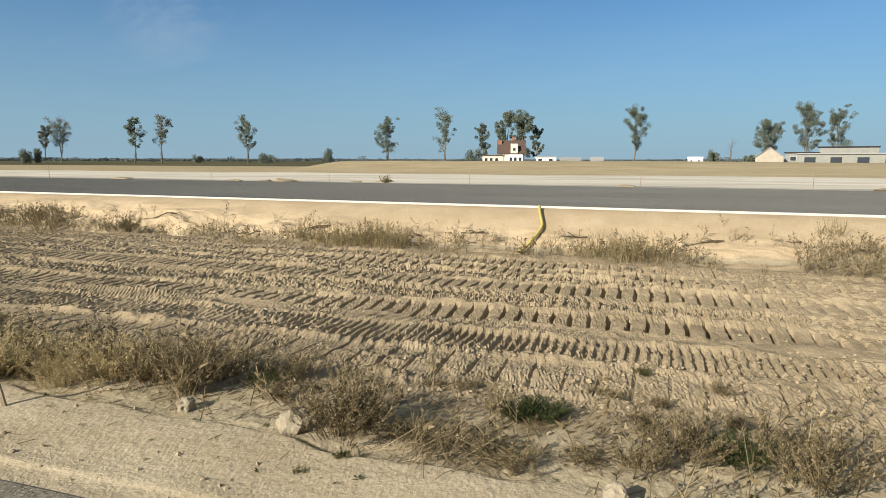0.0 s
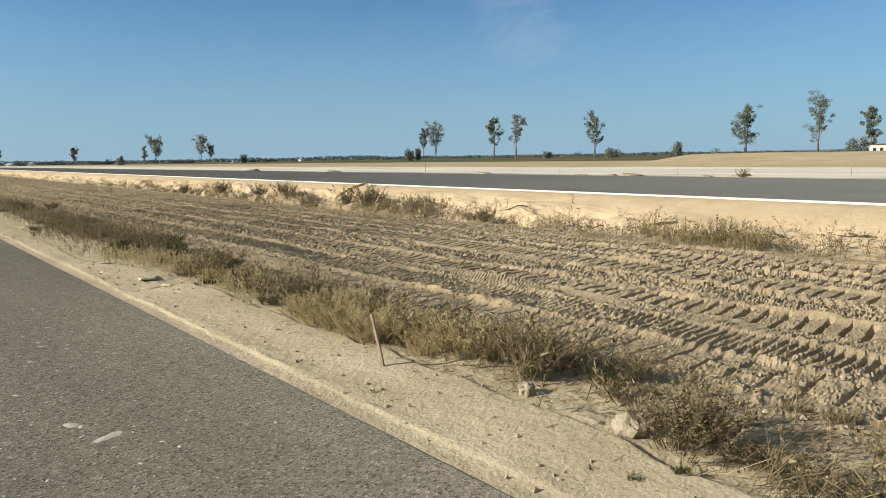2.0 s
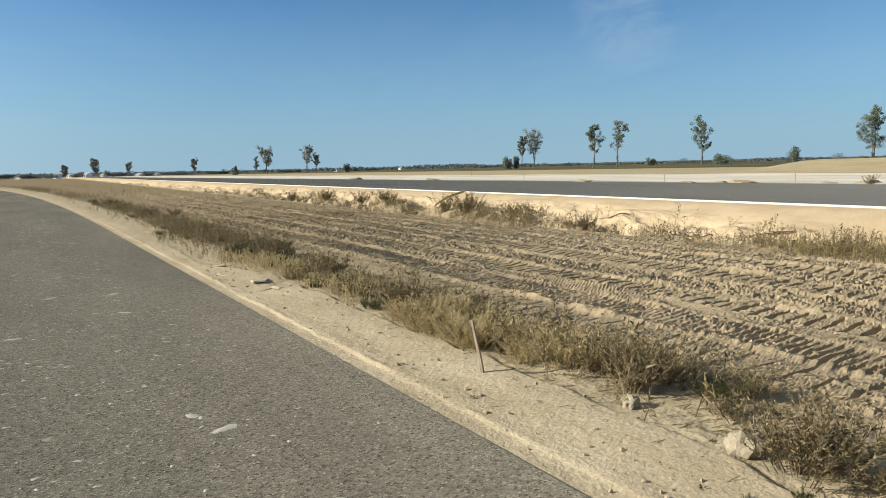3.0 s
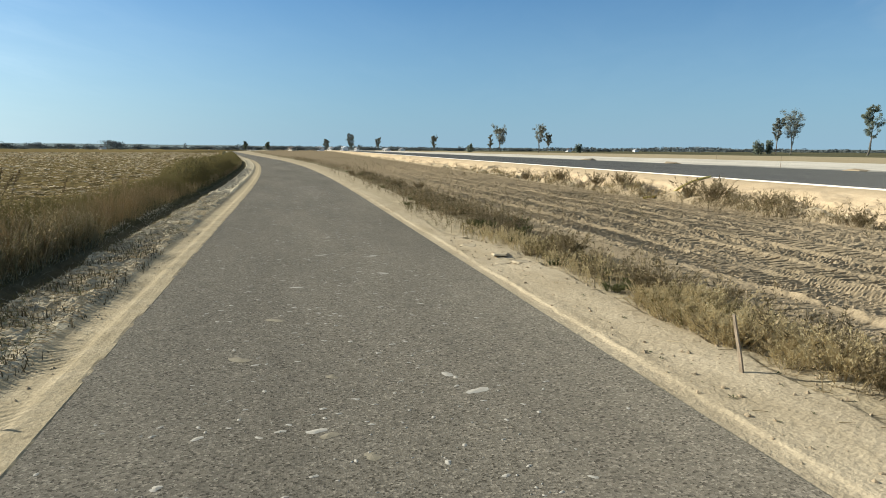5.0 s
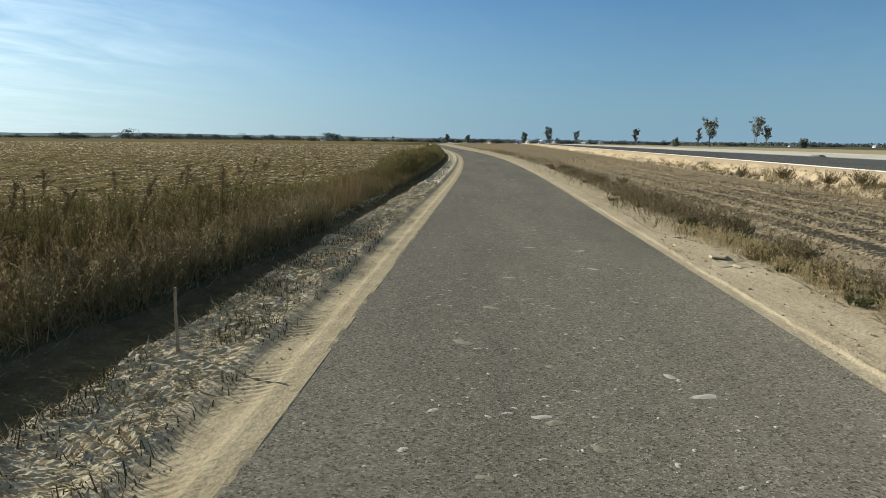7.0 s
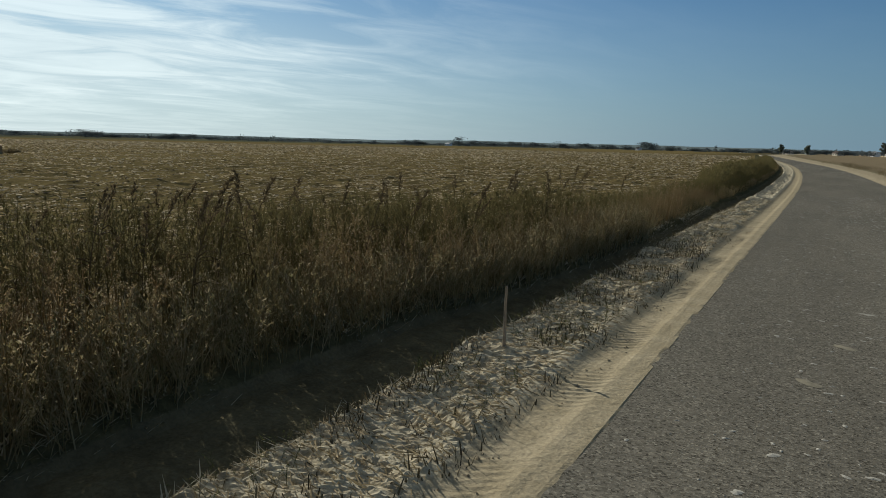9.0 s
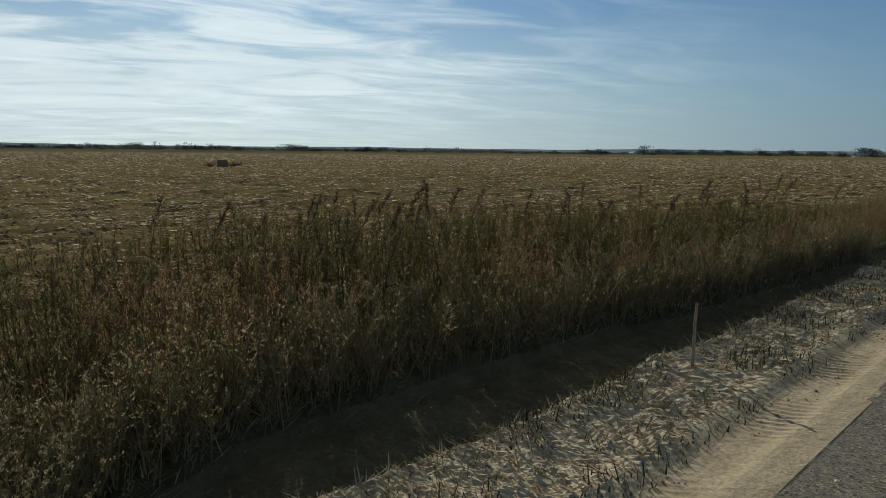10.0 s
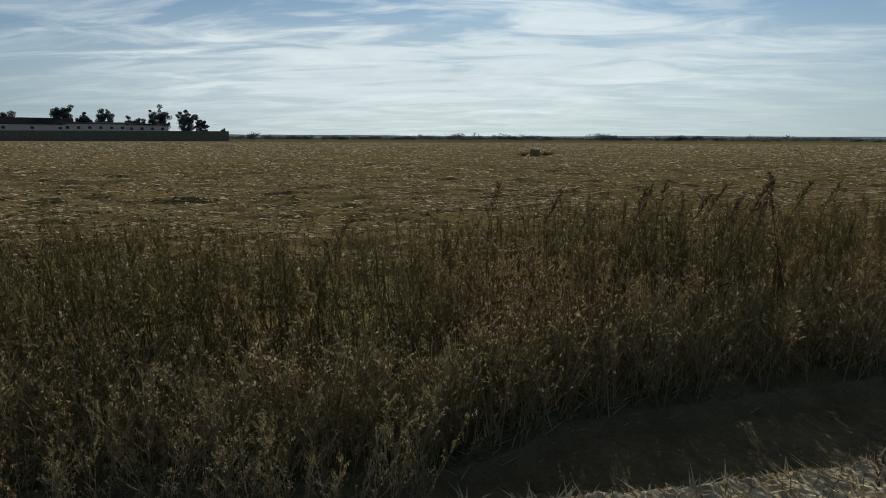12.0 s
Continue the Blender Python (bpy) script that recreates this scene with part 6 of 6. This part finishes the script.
def build_crusts():
    """Flakes of dried mud on the asphalt: a few large ones apart, the rest as stuff."""
    rng = np.random.default_rng(41)

    def flake(x, y, r, z):
        n = 13
        a = np.linspace(0, 2 * np.pi, n, endpoint=False)
        rad = 0.55 + 0.6 * rng.random(n)
        rad = r * (0.75 * rad + 0.25 * np.roll(rad, 1)) * (1 + 0.35 * np.cos(2 * a + 6.28 * rng.random()))
        ring = np.stack([x + np.cos(a) * rad, y + np.sin(a) * rad * 0.8, np.full(n, z)], -1)
        v = np.concatenate([ring, [[x, y, z + 0.004 + r * 0.02]]])
        return v, np.array([(i, (i + 1) % n, n) for i in range(n)])

    def crown(x, y):
        a = (x - (road_mid(y) - ROAD_HALF - 0.06)) / (2 * ROAD_HALF + 0.12)
        return 0.012 * (1 - (2 * a - 1) ** 2)

    for x, y, r in [(0.87, 4.29, 0.05), (0.98, 3.95, 0.07), (0.97, 8.04, 0.075), (-0.04, 3.55, 0.05), (-0.77, 3.10, 0.035), (-0.66, 3.60, 0.035), (1.0, 9.4, 0.08), (0.3, 9.6, 0.07), (-0.1, 7.4, 0.06)]:
        v, f = flake(x, y, r, crown(x, y) + 0.001)
        tagged(mesh_from("mud_flake", v, f, M_CRUST), "pale flake of dried mud on grey asphalt", "mud", "mud flakes on the asphalt")
    for x, y, r in [(-0.54, 4.92, 0.085), (0.02, 3.48, 0.055), (0.22, 3.20, 0.06), (-0.30, 6.0, 0.08), (-0.35, 2.85, 0.045), (0.1, 4.4, 0.06)]:
        v, f = flake(x, y, r, crown(x, y) + 0.001)
        tagged(mesh_from("mud_stain", v, f, M_STAIN), "flat tan stain of trodden mud on grey asphalt", "mud", "mud stains on the asphalt")
    bits = []
    for k in range(2600):
        y = -2 + 30 * rng.random() ** 1.2
        lane = rng.choice([-0.75, 0.95, 0.1, 0.6])
        x = float(road_mid(y)) - 0.3 + lane + 0.42 * rng.normal()
        if abs(x - road_mid(y)) < ROAD_HALF - 0.1:
            bits.append(flake(x, y, (0.004 + 0.020 * rng.random() ** 2.8) * (1 + 0.04 * y), crown(x, y) + 0.001))
    v, f = joined(bits)
    tagged(mesh_from("mud_specks", v, f, M_CRUST), "small pale specks of dried mud on asphalt", "mud", kind="stuff")


build_crusts()


def build_marker_posts():
    rows = [(27.0, 34.0), (26.8, 22.0), (27.0, 15.2), (27.2, 8.2), (27.3, 1.0), (27.0, -5.0), (40, 60)]
    first = None
    for u, y in rows:
        if first is None:
            first = part("marker_post", add_box(bmesh.new(), (0.022, 0.022, 0.75), (0, 0, 0.375), 0.004), M_WOOD)
            tagged(first, "thin wooden marker post on the pale median strip", "post", "marker posts")
            ob = first
        else:
            ob = copy_thing(first, Matrix())
        ob.matrix_world = pose(*rest(u, y, 0.02), 0, 0, 13 * y)


build_marker_posts()


def build_field_stack():
    """The small dark stack with brushwood in the stubble field."""
    x, y = -56.0, 26.4
    g = float(ground_at(x, y)[0])
    bm = add_box(bmesh.new(), (0.9, 0.8, 0.68), (0, 0, 0.34), 0.08)
    bmesh.ops.subdivide_edges(bm, edges=list(bm.edges), cuts=3, use_grid_fill=True)
    for v in bm.verts:
        v.co += 0.05 * noise.noise_vector(v.co * 4)
    ob = part("straw_bale", bm, plain_material("old_dark_straw", (0.27, 0.20, 0.12), 0.95, 0.1, 8.0, 0.35, 0.6))
    ob.matrix_world = pose(x, y, g - 0.03, 0, 0, 65)
    tagged(ob, "dark weathered straw bale standing in a stubble field", "bale")
    for k, (dx, dy) in enumerate([(-0.4, -1.0), (-0.3, 1.05), (-0.2, 1.7)]):
        o = copy_thing(scene.objects["weed_clump"], Matrix())
        o.matrix_world = pose(x + dx, y + dy, g - 0.02, 0, 0, 90 * k) @ Matrix.Diagonal((1.5, 1.5, 1.1, 1))


build_field_stack()


def build_heaps():
    """Small heaps of dark soil left along the far edge of the new carriageway."""
    first = []
    for n, (u, y, s) in enumerate([(25.3, 26.6, 0.7), (26.2, 17.1, 0.9), (25.2, 17.7, 0.6), (26.6, 20.4, 0.5), (30.4, 13.8, 0.7), (29.9, 15.3, 0.5), (25.8, 1.5, 0.5), (25.6, 44.0, 0.9), (25.6, 60.0, 1.0), (25.8, -7.0, 0.6)]):
        if len(first) < 3:
            ob = part("earth_mound", stone_bm(700 + n, (0.75, 0.55, 0.30), 0.8, 0.6), M_CLOD)
            tagged(ob, "small dark mound of soil beside the new asphalt", "mound", "earth mounds along the highway")
            first.append(ob)
        else:
            ob = copy_thing(first[n % 3], Matrix())
        ob.matrix_world = pose(*rest(u, y, 0.02), 0, 0, 61 * n) @ Matrix.Diagonal((s, s * 1.3, s * 0.8, 1))


build_heaps()


def build_branches():
    """Dead brown branches washed down on the sand slope."""
    for n, (u, y, ln, turn) in enumerate(BRANCHES):
        rng = np.random.default_rng(800 + n)
        bits = []
        for k in range(6):
            t = np.linspace(0, 1, 7)
            a = math.radians(turn) + (rng.normal(0, 0.35) if k else 0)
            start = rng.uniform(0, 0.5) * ln if k else 0.0
            reach = ln * (1.0 if k == 0 else rng.uniform(0.2, 0.5))
            x = math.cos(math.radians(turn)) * start + math.cos(a) * reach * t + 0.02 * np.sin(t * 7 + k)
            yy = math.sin(math.radians(turn)) * start + math.sin(a) * reach * t + 0.02 * np.cos(t * 5 + k)
            px, py = float(plan_x(u, y)) + x, y + yy
            bits.append(tube(np.stack([px, py, ground_at(px, py) + 0.022 + 0.05 * (k > 0) * t * rng.random()], -1), (0.012 if k == 0 else 0.006) * (1 - 0.7 * t) + 0.002, 5))
        tagged(mesh_from("dead_branch", *joined(bits), M_BARKDARK), "dead brown branch lying on the sand slope", "branch", "dead branches on the slope")


M_BARKDARK = plain_material("dead_wood", (0.11, 0.082, 0.052), 0.9, 0.1, 12.0, 0.3, 0.5)
BRANCHES = [(11.65, 1.25, 0.5, 100), (11.7, -0.98, 0.68, 97), (11.85, -2.12, 0.22, 85), (11.55, -3.0, 0.28, 95), (11.7, 3.1, 0.55, 92), (11.4, 4.3, 0.5, 70), (11.5, 6.4, 0.9, 100), (11.3, 8.0, 0.8, 80), (11.6, 10.5, 0.9, 95), (11.5, 13.0, 1.0, 105)]
build_branches()
